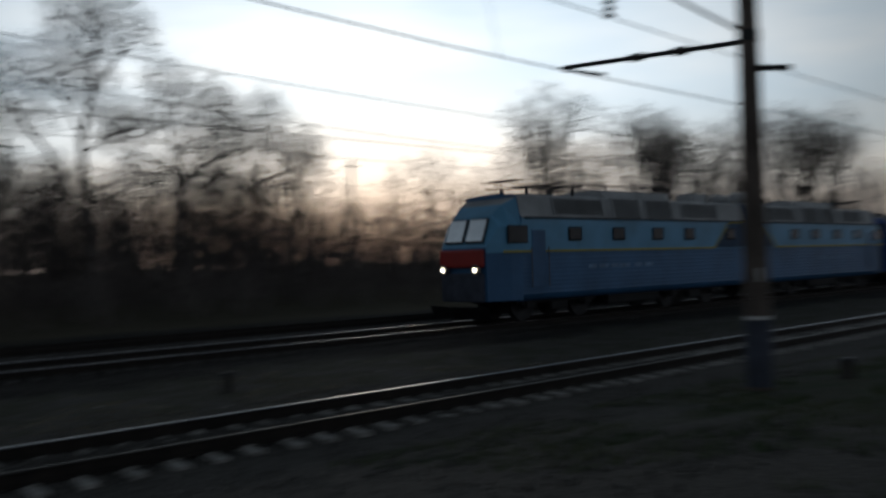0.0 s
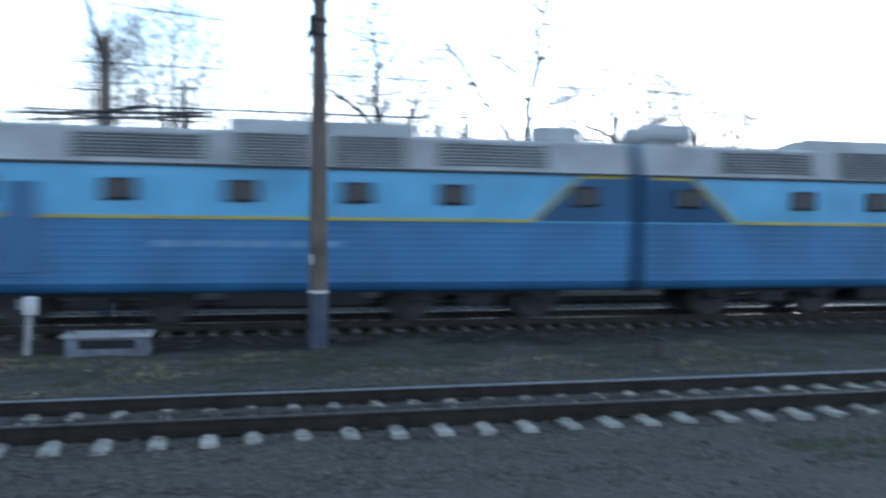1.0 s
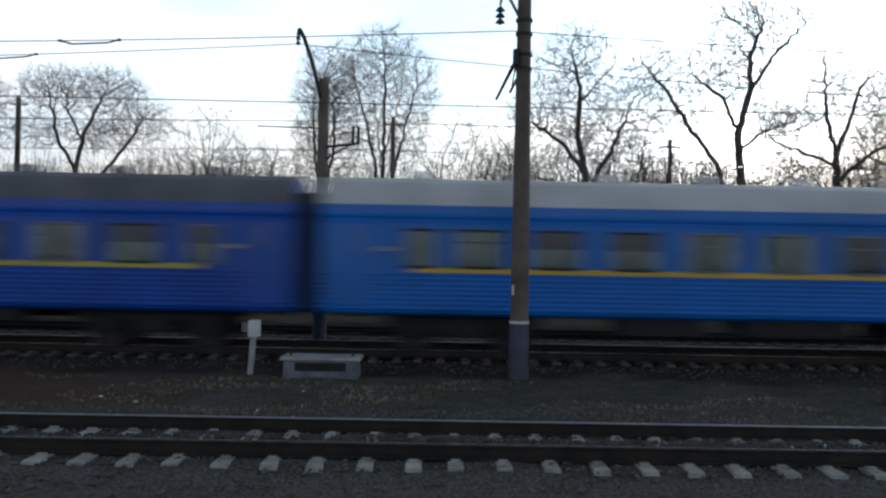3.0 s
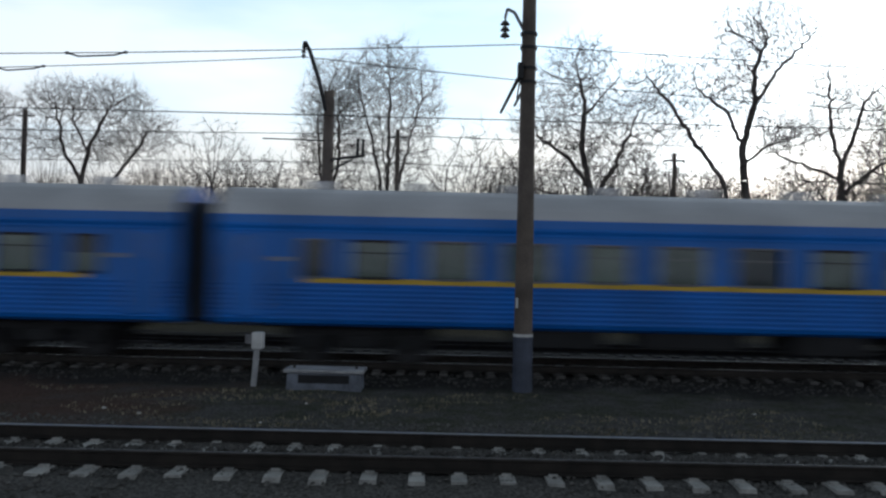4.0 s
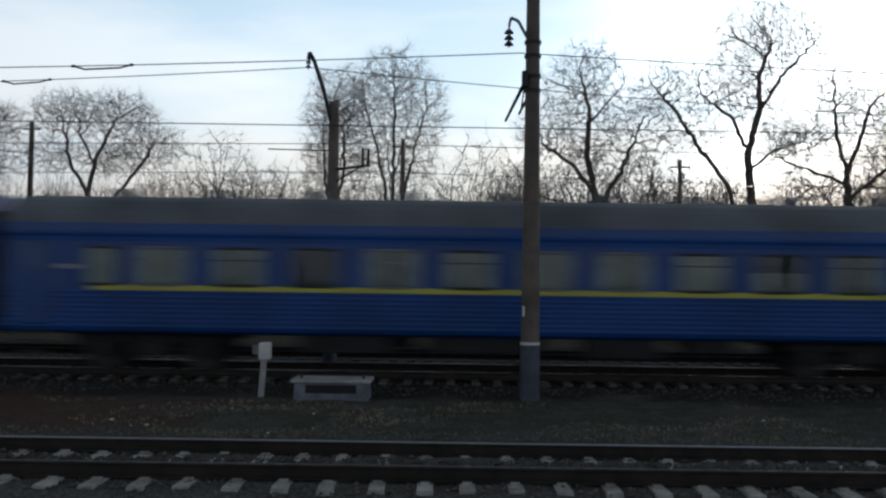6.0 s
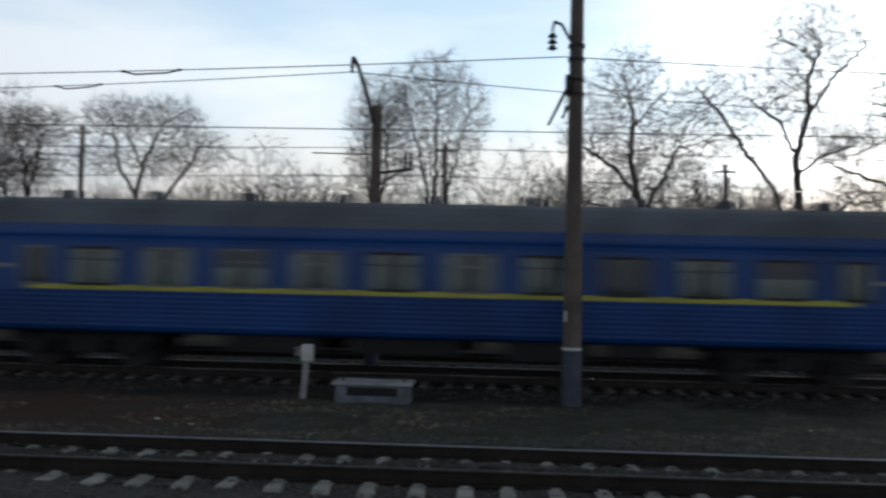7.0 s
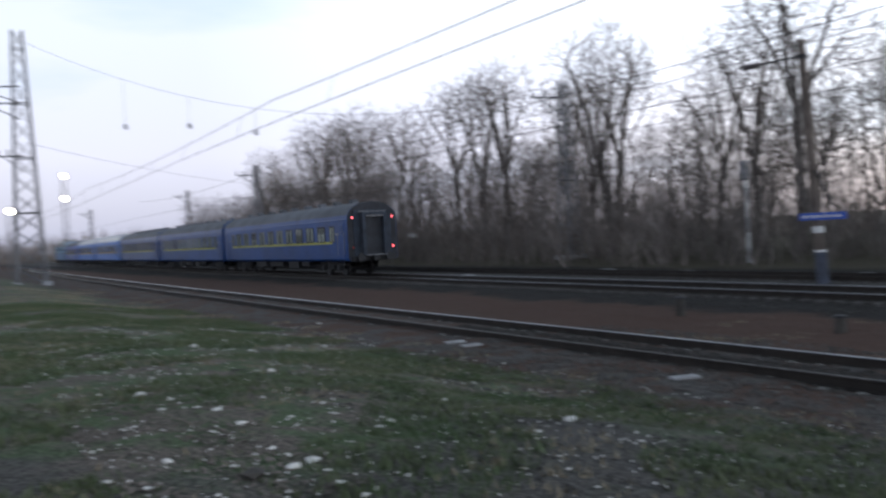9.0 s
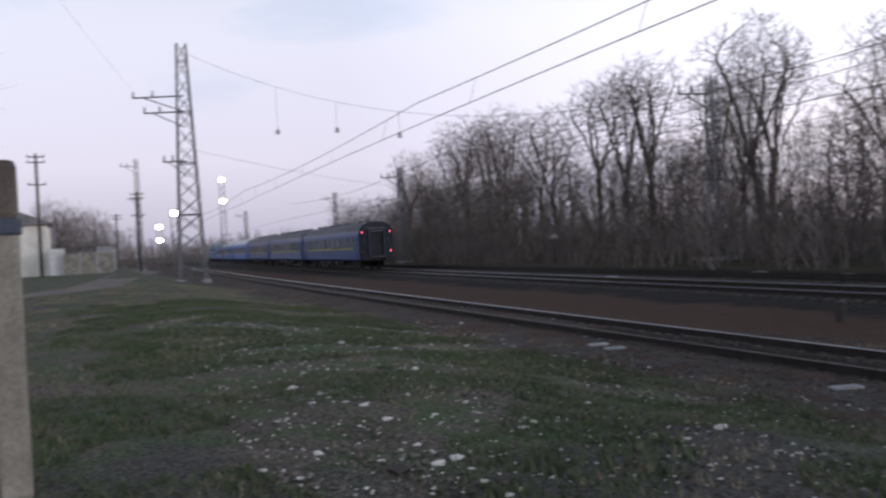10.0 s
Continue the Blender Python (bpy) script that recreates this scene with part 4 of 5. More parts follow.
def lattice_mast(x, y, h, base, top, label, arms=(), n=14):
    """Four-legged steel lattice mast with cross bracing."""
    zb = ground_z(x, y) - 0.05
    q = thing("lattice_mast", label, "mast", "lattice masts")
    bm = B()
    def corner(k, t):
        s = (base + (top - base) * t) / 2
        return Vector((x + s * (1 if k in (0, 3) else -1), y + s * (1 if k in (0, 1) else -1), zb + h * t))
    for k in range(4):
        part("leg", tube(B(), corner(k, 0), corner(k, 1), 0.075, 0.06, n=5), STEEL, q, "steel angle leg")
    bm = B()
    for i in range(n):
        for k in range(4):
            a, b = i / n, (i + 1) / n
            tube(bm, corner(k, a), corner((k + 1) % 4, b), 0.032, n=4)
            tube(bm, corner((k + 1) % 4, a), corner(k, b), 0.032, n=4)
            if i % 3 == 0:
                tube(bm, corner(k, b), corner((k + 1) % 4, b), 0.045, n=4)
    part("bracing", bm, STEEL, q, "crossed steel bracing")
    for z, dx, dy, l in arms:
        bm = B()
        e = Vector((dx, dy, 0)).normalized() * l
        s = Vector((x, y, zb + z))
        tube(bm, s, s + e, 0.07, n=5)
        tube(bm, s - Vector((0, 0, 1.3)), s + e * 0.8, 0.05, n=5)
        for t in (0.98, 0.6):
            tube(bm, s + e * t, s + e * t + Vector((0, 0, 0.55)), 0.10, 0.06, n=8)
        part("arm", bm, STEEL, q, "side arm with insulators")
    bm = B()
    for k in range(4):
        box(bm, corner(k, 0) + Vector((0, 0, 0.05)), (0.5, 0.5, 0.5), bevel=0.04)
    part("footing", bm, PALECON, q, "concrete footing")
    return q


lattice_mast(-74.0, 7.4, 19.8, 2.1, 0.75, "tall grey lattice mast with side arms beside the line",
             arms=((15.5, -0.35, -0.94, 4.2), (14.2, -0.35, -0.94, 3.3), (10.1, -0.35, -0.94, 1.9)))
for x, y, h in ((-100, 35.2, 11.8), (-160, 43.0, 12.5), (-215, 35, 12.5), (-150, 7.0, 18.5), (-46.5, 38.6, 12.4), (-210, 10.0, 17)):
    lattice_mast(x, y, h, 1.1, 0.5, "distant grey lattice catenary mast", arms=((h - 1.2, -0.2, -1.0, 2.4),), n=9)


def yard_lamp(x, y, zs, label):
    """Floodlight mast with bright lamps."""
    q = thing("yard_lamp", label, "lamp", "yard lamps")
    zb = ground_z(x, y)
    bm = B()
    for s in (-0.45, 0.45):
        tube(bm, (x, y + s, zb - 0.1), (x, y + s * 0.8, max(zs) + 0.4), 0.09, 0.07, n=6)
    for i in range(int(max(zs))):
        tube(bm, (x, y - 0.45, zb + i), (x, y + 0.43, zb + i + 1), 0.04, n=4)
    part("mast", bm, STEEL, q)
    for z in zs:
        part("lamp_head", box(B(), (x + 0.15, y, z), (0.3, 1.1, 0.9), bevel=0.1), STEEL, q)
        bm = bmesh.new()
        bmesh.ops.create_icosphere(bm, subdivisions=2, radius=0.38, matrix=Matrix.Translation((x + 0.45, y, z)) @ Matrix.Diagonal((0.4, 1, 0.95, 1)))
        part("lamp_glass", bm, LAMPGLOW, q, "bright white floodlight glass")
    return q


yard_lamp(-150.0, 20.6, (14.6, 11.0), "floodlight mast with two bright lamps between the lines")
yard_lamp(-122.0, 10.2, (7.9,), "bright yard lamp beside the line")
yard_lamp(-162.0, 10.9, (7.4, 5.0), "distant bright yard lamps")

# wires: contact and carrying wire of both lines, feeders behind
def contact_at(y0, zc, x):
    """The contact wire: staggered, and on the first line lower towards the near pole's bracket."""
    low = smooth01((x + 5) / 18) if y0 < 15 else 0.0
    return (x, y0 + bend(x) + 0.25 * math.sin(x / 18) * (1 - low) - 0.30 * low, zc - 0.58 * low)


for y0, zc, zm, xs in ((11.1, 6.45, 7.35, (-120, -74, -30, 13.1, 60, 120)), (21.75, 6.12, 8.05, (-110, -55, 1.77, 58, 115))):
    pts = carrier = []
    for a, b in zip(xs, xs[1:]):
        pts += span((a, y0 + bend(a), zm), (b, y0 + bend(b), zm), 0.25 if y0 < 15 else 0.7)
    wire("catenary_wire", pts, 0.014, "sagging carrying wire over the line")
    wire("contact_wire", [contact_at(y0, zc, x) for x in range(-200, 181, 3)], 0.014, "level contact wire over the line")
    for x in range(-96, 70, 9) if y0 < 15 else ():
        near = min(range(len(pts)), key=lambda i: abs(pts[i][0] - x))
        wire("dropper", [pts[near], contact_at(y0, zc, pts[near][0])], 0.006, "short wire between the two overhead wires")
siding = span((-60, 26.5, 8.6), (-4.23, 25.3, 8.5), 0.9) + span((-4.23, 25.3, 8.5), (50, 26.5, 7.6), 1.0)
wire("catenary_wire", siding, 0.014, "carrying wire over the siding")
for line_, x0_, x1_ in ((carrier, -9.7, -8.2), (siding, -13.4, -12.0)):
    q = thing("section_insulator", "bowed dark section insulator on the overhead wire", "insulator", "section insulators")
    ya, za, yb, zb_ = [float(np.interp(x_, [p_[0] for p_ in line_], [p_[k_] for p_ in line_])) for x_ in (x0_, x1_) for k_ in (1, 2)]
    bm = B()
    bow = ((x0_, ya, za), (x0_ + 0.3, ya, za - 0.08), (x1_ - 0.3, yb, zb_ - 0.08), (x1_, yb, zb_))
    for a_, c_ in zip(bow, bow[1:]):
        tube(bm, a_, c_, 0.024, n=6)
    part("rod", bm, DARKSTEEL, q)
    for e_ in (bow[0], bow[3]):
        part("clamp", box(B(), e_, (0.10, 0.05, 0.07), bevel=0.01), DARKSTEEL, q)
wire("feeder_wire", span((-90, 30.5, 7.2), (-2.6, 30, 7.0), 0.3) + span((-2.6, 30, 7.0), (70, 31, 7.4), 0.4), 0.014, "feeder wire along the wood")
wire("feeder_wire", span((-90, 33.5, 6.2), (-2.6, 33, 6.4), 0.3) + span((-2.6, 33, 6.4), (70, 34, 6.2), 0.4), 0.012, "feeder wire along the wood")
cross = span((-74, 7.4, 19.0), (-46.5, 38.6, 11.8), 3.6)
wire("span_wire", cross, 0.013, "sagging cross span between the masts")
wire("span_wire", span((-74, 7.4, 11.0), (-100, 35.2, 9.2), 0.4), 0.012, "cross span between the masts")
for k, drop in ((5, 3.4), (8, 2.0), (11, 1.6)):
    p = Vector(cross[k])
    q = thing("span_insulator", "porcelain insulator hanging from a cross span", "insulator", "span insulators")
    part("body", insulator(B(), (p.x, p.y, p.z - drop), 3, 0.2), PORCELAIN, q)
    part("hanger", tube(B(), tuple(p), (p.x, p.y, p.z - drop + 0.1), 0.012, n=5), WIRE, q, "thin hanger wire")
for a, b in (((-74, 3.4, 15.8), (-10, -9, 19)),):
    wire("power_line", span(a, b, 0.8), 0.006, "power line on the lattice mast")

# ---- trackside fixtures ----
rb = thing("relay_box", "low pale concrete relay box with a dark slot", "relay box")
bm = B()
box(bm, (-2.39, 18.2, -0.14), (1.56, 0.72, 0.4), bevel=0.03)
for v in bm.verts:
    if v.co.z > 0:
        v.co.x = -2.39 + (v.co.x + 2.39) * 0.98
# the body's colour is darker and bluer than the lid's
part("body", bm, BOXGREY, rb, "blue-grey concrete body")
part("lid", box(B(), (-2.39, 18.2, 0.10), (1.66, 0.82, 0.07), bevel=0.02), PALECON, rb, "flat concrete lid")
# the slot is a black plate; its inner darkness is only painted
part("slot", box(B(), (-2.39, 17.835, -0.06), (1.05, 0.02, 0.17)), BLACK, rb, "black plate painted for the slot's darkness")
for x in (-3.04, -1.74):
    part("lifting_eye", tube(B(), (x, 18.1, 0.13), (x, 18.1, 0.2), 0.03, n=6), DARKSTEEL, rb)
sp = thing("signal_post", "short white post with a small white box on top", "post")
part("post", tube(B(), (-3.92, 18.2, -0.4), (-3.86, 18.2, 0.5), 0.065, n=10), PALECON, sp, "slim concrete post")
part("head", box(B(), (-3.84, 18.2, 0.68), (0.24, 0.26, 0.36), bevel=0.04), WHITEPAINT, sp, "white metal box")
part("side_plate", box(B(), (-4.04, 18.24, 0.70), (0.16, 0.05, 0.2), bevel=0.01), STEEL, sp)
for x, y, h in ((8.3, 15.68, 0.34), (-15.9, 16.6, 0.45), (14.6, 6.2, 0.3), (-11.0, 16.0, 0.3)):
    st = thing("marker_stump", "short dark marker stump beside the line", "marker post", "marker stumps")
    z = ground_z(x, y)
    part("stump", tube(B(), (x, y, z - 0.1), (x, y, z + h), 0.13, 0.11, n=12), DARKWOOD, st)
    part("cap", tube(B(), (x, y, z + h), (x, y, z + h + 0.05), 0.15, 0.12, n=12), DARKSTEEL, st)
for x, y, h in ((-29.4, 36.0, 4.6),):
    sm = thing("light_signal", "back of a white and grey light signal on a post", "signal", "light signals")
    z = ground_z(x, y)
    for i in range(6):
        part("post_section", tube(B(), (x, y, z + h * i / 6), (x, y, z + h * (i + 1) / 6), 0.1, n=10), WHITEPAINT if i % 2 else PALECON, sm)
    part("head", box(B(), (x, y, z + h + 0.1), (0.5, 0.3, 1.0), bevel=0.06), STEEL, sm, "grey signal head")

bd = thing("marker_board", "small pale board on a thin post before the wood", "sign")
zb_ = ground_z(-64.9, 36.5)
part("post", tube(B(), (-64.9, 36.5, zb_ - 0.1), (-64.9, 36.5, 2.3), 0.05, n=8), DARKSTEEL, bd)
part("panel", box(B(), (-64.88, 36.42, 2.1), (1.3, 0.04, 0.34), bevel=0.01), WHITEPAINT, bd, "pale enamel panel")

# ---- buildings and posts at the far left ----
post = thing("gate_post", "tall pale concrete post with dark painted top", "post")
x, y = -6.95, -0.70
z = ground_z(x, y) - 0.30
part("shaft", box(B(), (x, y, z + 1.05), (0.2, 0.2, 2.3), bevel=0.03), OLDPOST, post, "weathered pale concrete shaft")
part("collar", box(B(), (x, y, z + 2.24), (0.235, 0.235, 0.12), bevel=0.02), BLUEBASE, post, "dark painted collar")
part("top", box(B(), (x, y, z + 2.50), (0.21, 0.21, 0.42), bevel=0.05), CONCRETE, post, "rounded dark top")
hs = thing("station_building", "cream plastered low building with grey sheet roof", "building")
bx, by, zb = -121.0, -10.9, ground_z(-121, -11)
part("wall", box(B(), (bx, by, zb + 3.2), (10, 11, 6.4)), WALLPAINT, hs, "cream plaster walls")
bm = B()
prism(bm, [(by - 6, zb + 6.3), (by + 6, zb + 6.3), (by + 6, zb + 6.55), (by, zb + 9.0), (by - 6, zb + 6.55)], bx - 5.5, bx + 5.5)
part("roof", bm, ROOFSHEET, hs, "grey pitched sheet roof")
part("annex", box(B(), (bx + 6.0, by + 6.6, zb + 1.6), (3.0, 1.6, 3.2), bevel=0.03), WHITEPAINT, hs, "small white annex")
part("eave", box(B(), (bx + 5.5, by + 6.0, zb + 6.35), (0.2, 0.5, 0.2), bevel=0.03), DARKWOOD, hs, "dark eave end")
fc = thing("fence", "grey weathered concrete panel fence by the buildings", "fence")
for i in range(3):
    y = -3.6 + 1.9 * i
    part("panel", box(B(), (-113, y + 0.95, ground_z(-113, y) + 1.25), (0.12, 1.78, 2.5), bevel=0.02), OLDPOST, fc, "weathered concrete panel")
    part("post", box(B(), (-113, y, ground_z(-113, y) + 1.35), (0.2, 0.2, 2.8), bevel=0.02), PALECON, fc)
for x, y, l, wd, h in ((-138, 1.6, 5, 2.6, 3.6), (-175, -2.0, 10, 6, 4.0)):
    sh = thing("shed", "low grey shed with flat roof behind bushes", "shed", "sheds")
    z = ground_z(x, y)
    part("wall", box(B(), (x, y, z + h / 2), (l, wd, h), bevel=0.04), PALECON, sh)
    part("roof", box(B(), (x, y, z + h + 0.08), (l + 0.5, wd + 0.5, 0.16), bevel=0.03), ROOFSHEET, sh)
for x, y, h in ((-104, -5.5, 13.6), (-131, 6.0, 11.5), (-170, 4.0, 10.0)):
    tp = thing("telegraph_pole", "dark wooden telegraph pole with crossarms", "pole", "telegraph poles")
    z = ground_z(x, y)
    part("shaft", tube(B(), (x, y, z - 0.1), (x, y, z + h), 0.2, 0.14, n=10), DARKWOOD, tp)
    for k in (0.35, 0.95, 3.4):
        bm = box(B(), (x, y, z + h - k), (0.12, 1.8, 0.12))
        for s in (-0.8, 0.8):
            tube(bm, (x, y + s, z + h - k), (x, y + s, z + h - k + 0.3), 0.08, 0.05, n=8)
        part("crossarm", bm, DARKWOOD, tp)


# a trodden pale path towards the buildings
pm = B()
mids = [(-44, -6.5), (-49, -3.0), (-56, -0.2), (-75, 1.6), (-100, 3.6), (-140, 7.5)]
left_, right_ = [], []
for (x, y), wd in zip(mids, (1.4, 1.5, 1.6, 1.6, 1.8, 2.0)):
    left_.append(pm.verts.new((x - 0.4 * wd, y - wd, ground_z(x, y - wd) + 0.03)))
    right_.append(pm.verts.new((x + 0.4 * wd, y + wd, ground_z(x, y + wd) + 0.03)))
for i in range(len(mids) - 1):
    pm.faces.new((left_[i], left_[i + 1], right_[i + 1], right_[i]))
bmesh.ops.recalc_face_normals(pm, faces=pm.faces)
tagged(part("path", pm, EARTH), "trodden pale gravel path across the grass", "path", kind="structure")


# ---- bare trees ----
class Mesher:
    """Collects tapered branch pieces for one mesh."""

    def __init__(self):
        self.v, self.f = [], []

    def seg(self, a, b, r0, r1, n):
        d = b - a
        if d.length < 1e-5:
            return
        u = d.orthogonal().normalized()
        w_ = d.cross(u).normalized()
        k = len(self.v)
        for p, r in ((a, r0), (b, r1)):
            for i in range(n):
                q = 2 * math.pi * i / n
                o = u * (math.cos(q) * r) + w_ * (math.sin(q) * r)
                self.v.append((p.x + o.x, p.y + o.y, p.z + o.z))
        for i in range(n):
            j = (i + 1) % n
            self.f.append((k + i, k + j, k + n + j, k + n + i))

    def spike(self, a, b, r0):
        """A fine twig that runs to a point."""
        d = b - a
        u = d.orthogonal().normalized() * r0
        w_ = d.cross(u).normalized() * r0
        k = len(self.v)
        self.v += [tuple(a + u), tuple(a - u * 0.5 + w_ * 0.87), tuple(a - u * 0.5 - w_ * 0.87), tuple(b)]
        self.f += [(k, k + 1, k + 3), (k + 1, k + 2, k + 3), (k + 2, k, k + 3)]

    def mesh(self, name, mat):
        me = bpy.data.meshes.new(name)
        me.from_pydata(self.v, [], self.f)
        me.materials.append(mat)
        return me


def grow(r, crown, p, d, length, rad, depth, top, spread, up, kids, wild, thin=0.009):
    """One limb of bent pieces with side limbs."""
    n = 3 if depth < 3 else 2
    pts = [(p, rad)]
    for i in range(n):
        d = (d + Vector((r.uniform(-1, 1), r.uniform(-1, 1), r.uniform(-0.7, 0.7) + up)) * wild).normalized()
        q = p + d * (length / n)
        r1 = rad * (1 - 0.55 * (i + 1) / n)
        crown.seg(p, q, pts[-1][1], r1, 3)
        p = q
        pts.append((p, r1))
    if depth >= top:
        return
    if depth == top - 1:
        for _ in range(kids[-1]):
            bp = pts[r.randint(1, n)][0]
            crown.spike(bp, bp + (d + Vector((r.uniform(-1, 1), r.uniform(-1, 1), r.uniform(-0.3, 0.8))) * 0.8).normalized() * length * r.uniform(0.6, 0.9), thin)
        return
    for c in range(kids[min(depth, len(kids) - 1)]):
        bp, br = pts[min(n, max(1, round((1.0 if c < 2 else r.uniform(0.35, 1.0)) * n)))]
        side = Vector((r.uniform(-1, 1), r.uniform(-1, 1), r.uniform(-0.3, 0.6))).normalized()
        nd = (d * (1 - spread) + side * spread + Vector((0, 0, up))).normalized()
        grow(r, crown, bp, nd, length * r.uniform(0.58, 0.82), max(thin, br * r.uniform(0.5, 0.72)), depth + 1, top, spread, up, kids, wild, thin)


def crown_tree(seed, limbs, blobs, count, rad, thin=0.0095, step=0.29, kill=0.28, reach=2.6, twigs=5, side=2, fork=True, droop=0.0, jitter=0.45, loose=1.28):
    """A bare tree: given main limbs, then branches that grow towards free room in a crown of rounded masses.
    limbs: polylines of (x, y, z), the first from the ground; blobs: (x, y, z, rx, ry, rz) of the crown."""
    g = np.random.default_rng(seed)
    pos, parent = [], []
    for limb in limbs:
        pts = [np.array(q, float) for q in limb]
        at = -1
        if pos:
            at = int(np.argmin([np.sum((q - pts[0]) ** 2) for q in pos]))
            pts[0] = pos[at]
        else:
            pos.append(pts[0])
            parent.append(-1)
            at = 0
        for a_, b_ in zip(pts, pts[1:]):
            k = max(1, int(np.linalg.norm(b_ - a_) / step))
            for i in range(1, k + 1):
                pos.append(a_ + (b_ - a_) * i / k + (g.normal(0, 0.045, 3) if i < k else 0))
                parent.append(at)
                at = len(pos) - 1
    vol = np.array([q[3] * q[4] * q[5] for q in blobs])
    pick = g.choice(len(blobs), count, p=vol / vol.sum())
    d = g.normal(size=(count, 3))
    d /= np.linalg.norm(d, axis=1)[:, None]
    bl = np.array(blobs, float)[pick]
    goal = bl[:, :3] + d * bl[:, 3:] * loose * (g.random(count) ** 0.5)[:, None]
    P = np.array(pos)
    dist = np.full(count, 1e9)
    near = np.zeros(count, int)

    def look_at(first, goal, dist, near):
        dd = np.linalg.norm(goal[:, None, :] - P[None, first:, :], axis=2)
        j = dd.argmin(1)
        m_ = dd[np.arange(len(goal)), j]
        better = m_ < dist
        return np.where(better, m_, dist), np.where(better, j + first, near)

    dist, near = look_at(0, goal, dist, near)
    kids = np.zeros(len(P), int)
    for turn_ in range(70):
        act = dist < max(reach, dist.min() + 0.01 if len(dist) else 0)
        if not act.any():
            break
        way = np.zeros_like(P)
        v = goal[act] - P[near[act]]
        np.add.at(way, near[act], v / np.linalg.norm(v, axis=1)[:, None])
        ids = np.unique(near[act])
        ids = ids[kids[ids] < 4]
        if not len(ids):
            break
        w_ = way[ids] / (np.linalg.norm(way[ids], axis=1)[:, None] + 1e-6) + g.normal(0, jitter * 0.5, (len(ids), 3))
        w_[:, 2] -= droop
        w_ /= np.linalg.norm(w_, axis=1)[:, None]
        kids[ids] += 1
        first = len(P)
        P = np.vstack([P, P[ids] + w_ * step])
        parent += list(ids)
        kids = np.concatenate([kids, np.zeros(len(ids), int)])
        dist, near = look_at(first, goal, dist, near)
        keep = dist > kill
        goal, dist, near = goal[keep], dist[keep], near[keep]
        if not len(goal):
            break
    n = len(P)
    tips = np.bincount([q for q in parent if q >= 0], minlength=n) == 0
    load = tips.astype(float)
    for i in range(n - 1, 0, -1):
        load[parent[i]] += load[i]
    power = math.log(load[0]) / math.log(rad / thin)
    R = thin * np.maximum(load, 1) ** (1 / power)
    tr, cr = Mesher(), Mesher()
    V = [Vector(q) for q in P]
    for i in range(1, n):
        q = parent[i]
        r1 = R[i]
        r0 = min(R[q], r1 * 1.35)
        if q == 0:
            r0 = r1 * 1.25
        (tr if r1 > 0.06 else cr).seg(V[q], V[i], r0, r1, 7 if r1 > 0.08 else (4 if r1 > 0.025 else 3))
    for i in range(1, n):
        if R[i] > thin * 2.4:
            continue
        base = (V[i] - V[parent[i]]).normalized()
        for _ in range(twigs if tips[i] else side):
            w2 = (base + Vector(g.normal(0, 0.55, 3)) + Vector((0, 0, 0.15))).normalized()
            l_ = g.uniform(0.4, 1.05)
            cr.spike(V[i], V[i] + w2 * l_, thin * 0.8)
            if fork:
                cr.spike(V[i] + w2 * l_ * 0.45, V[i] + w2 * l_ * 0.5 + (w2 + Vector(g.normal(0, 0.6, 3))).normalized() * l_ * 0.5, thin * 0.55)
    return tr.mesh("trunk", BARK), cr.mesh("crown", TWIG)


# gnarled trees with heavy crooked limbs
OAK_A = crown_tree(1, [[(0, 0, -0.3), (0.1, 0, 5.5), (0.0, 0.2, 7.0), (-0.5, 0.1, 9.0), (-0.4, 0, 11.5), (-0.8, 0.3, 13.6)],
                       [(0, 0.2, 7.0), (-1.4, -0.2, 8.6), (-3.0, 0.2, 9.8)], [(0.1, 0, 5.8), (1.3, 0.4, 8.0), (2.3, 0.3, 10.2)],
                       [(-0.4, 0, 11.0), (0.9, -0.5, 12.4)], [(0, 0, 5.2), (-1.8, 0.8, 6.6), (-3.4, 0.6, 6.9)]],
                   [(-0.6, 0, 12.8, 2.0, 1.9, 2.2), (-2.7, 0, 10.2, 1.6, 1.8, 1.5), (2.4, 0, 10.6, 1.7, 1.8, 1.9), (0, 0, 9.6, 2.6, 2.2, 2.0), (-3.3, 0.4, 7.4, 1.4, 1.4, 1.1)], 3400, 0.25)
OAK_B = crown_tree(2, [[(0.2, 0, -0.3), (0.4, 0, 4.0), (0.1, 0, 7.0), (-0.1, 0, 9.4), (0.5, 0, 11.6), (0.5, 0, 13.6), (1.2, 0.2, 15.4)],
                       [(0.3, 0, 4.0), (-0.6, 0.3, 5.6), (-1.1, 0.4, 7.6), (-2.9, 0.4, 9.9), (-4.0, 0.2, 11.6), (-5.5, 0, 13.2)],
                       [(-0.1, 0, 9.4), (-1.0, -0.3, 11.2), (-2.8, -0.3, 12.6)], [(0.5, 0, 11.6), (1.6, -0.3, 13.6), (3.4, -0.3, 15.4), (4.1, 0, 16.4)],
                       [(-0.2, 0, 8.6), (1.6, 0.5, 9.6), (3.3, 0.6, 10.1)], [(0.3, 0, 5.4), (1.9, -0.6, 6.4), (3.2, -0.6, 7.4)]],
                   [(0.7, 0, 15.8, 2.2, 1.9, 1.8), (-1.6, 0, 12.9, 1.9, 1.8, 1.5), (-4.7, 0, 12.7, 1.7, 1.6, 1.5), (-3.0, 0, 10.4, 1.6, 1.5, 1.2), (3.0, 0, 15.4, 1.2, 1.2, 1.3),
                    (2.5, 0.3, 10.5, 1.6, 1.6, 1.0), (0.4, 0, 12.6, 1.4, 1.6, 1.8), (2.9, -0.4, 7.4, 1.3, 1.2, 0.9)], 3800, 0.26)
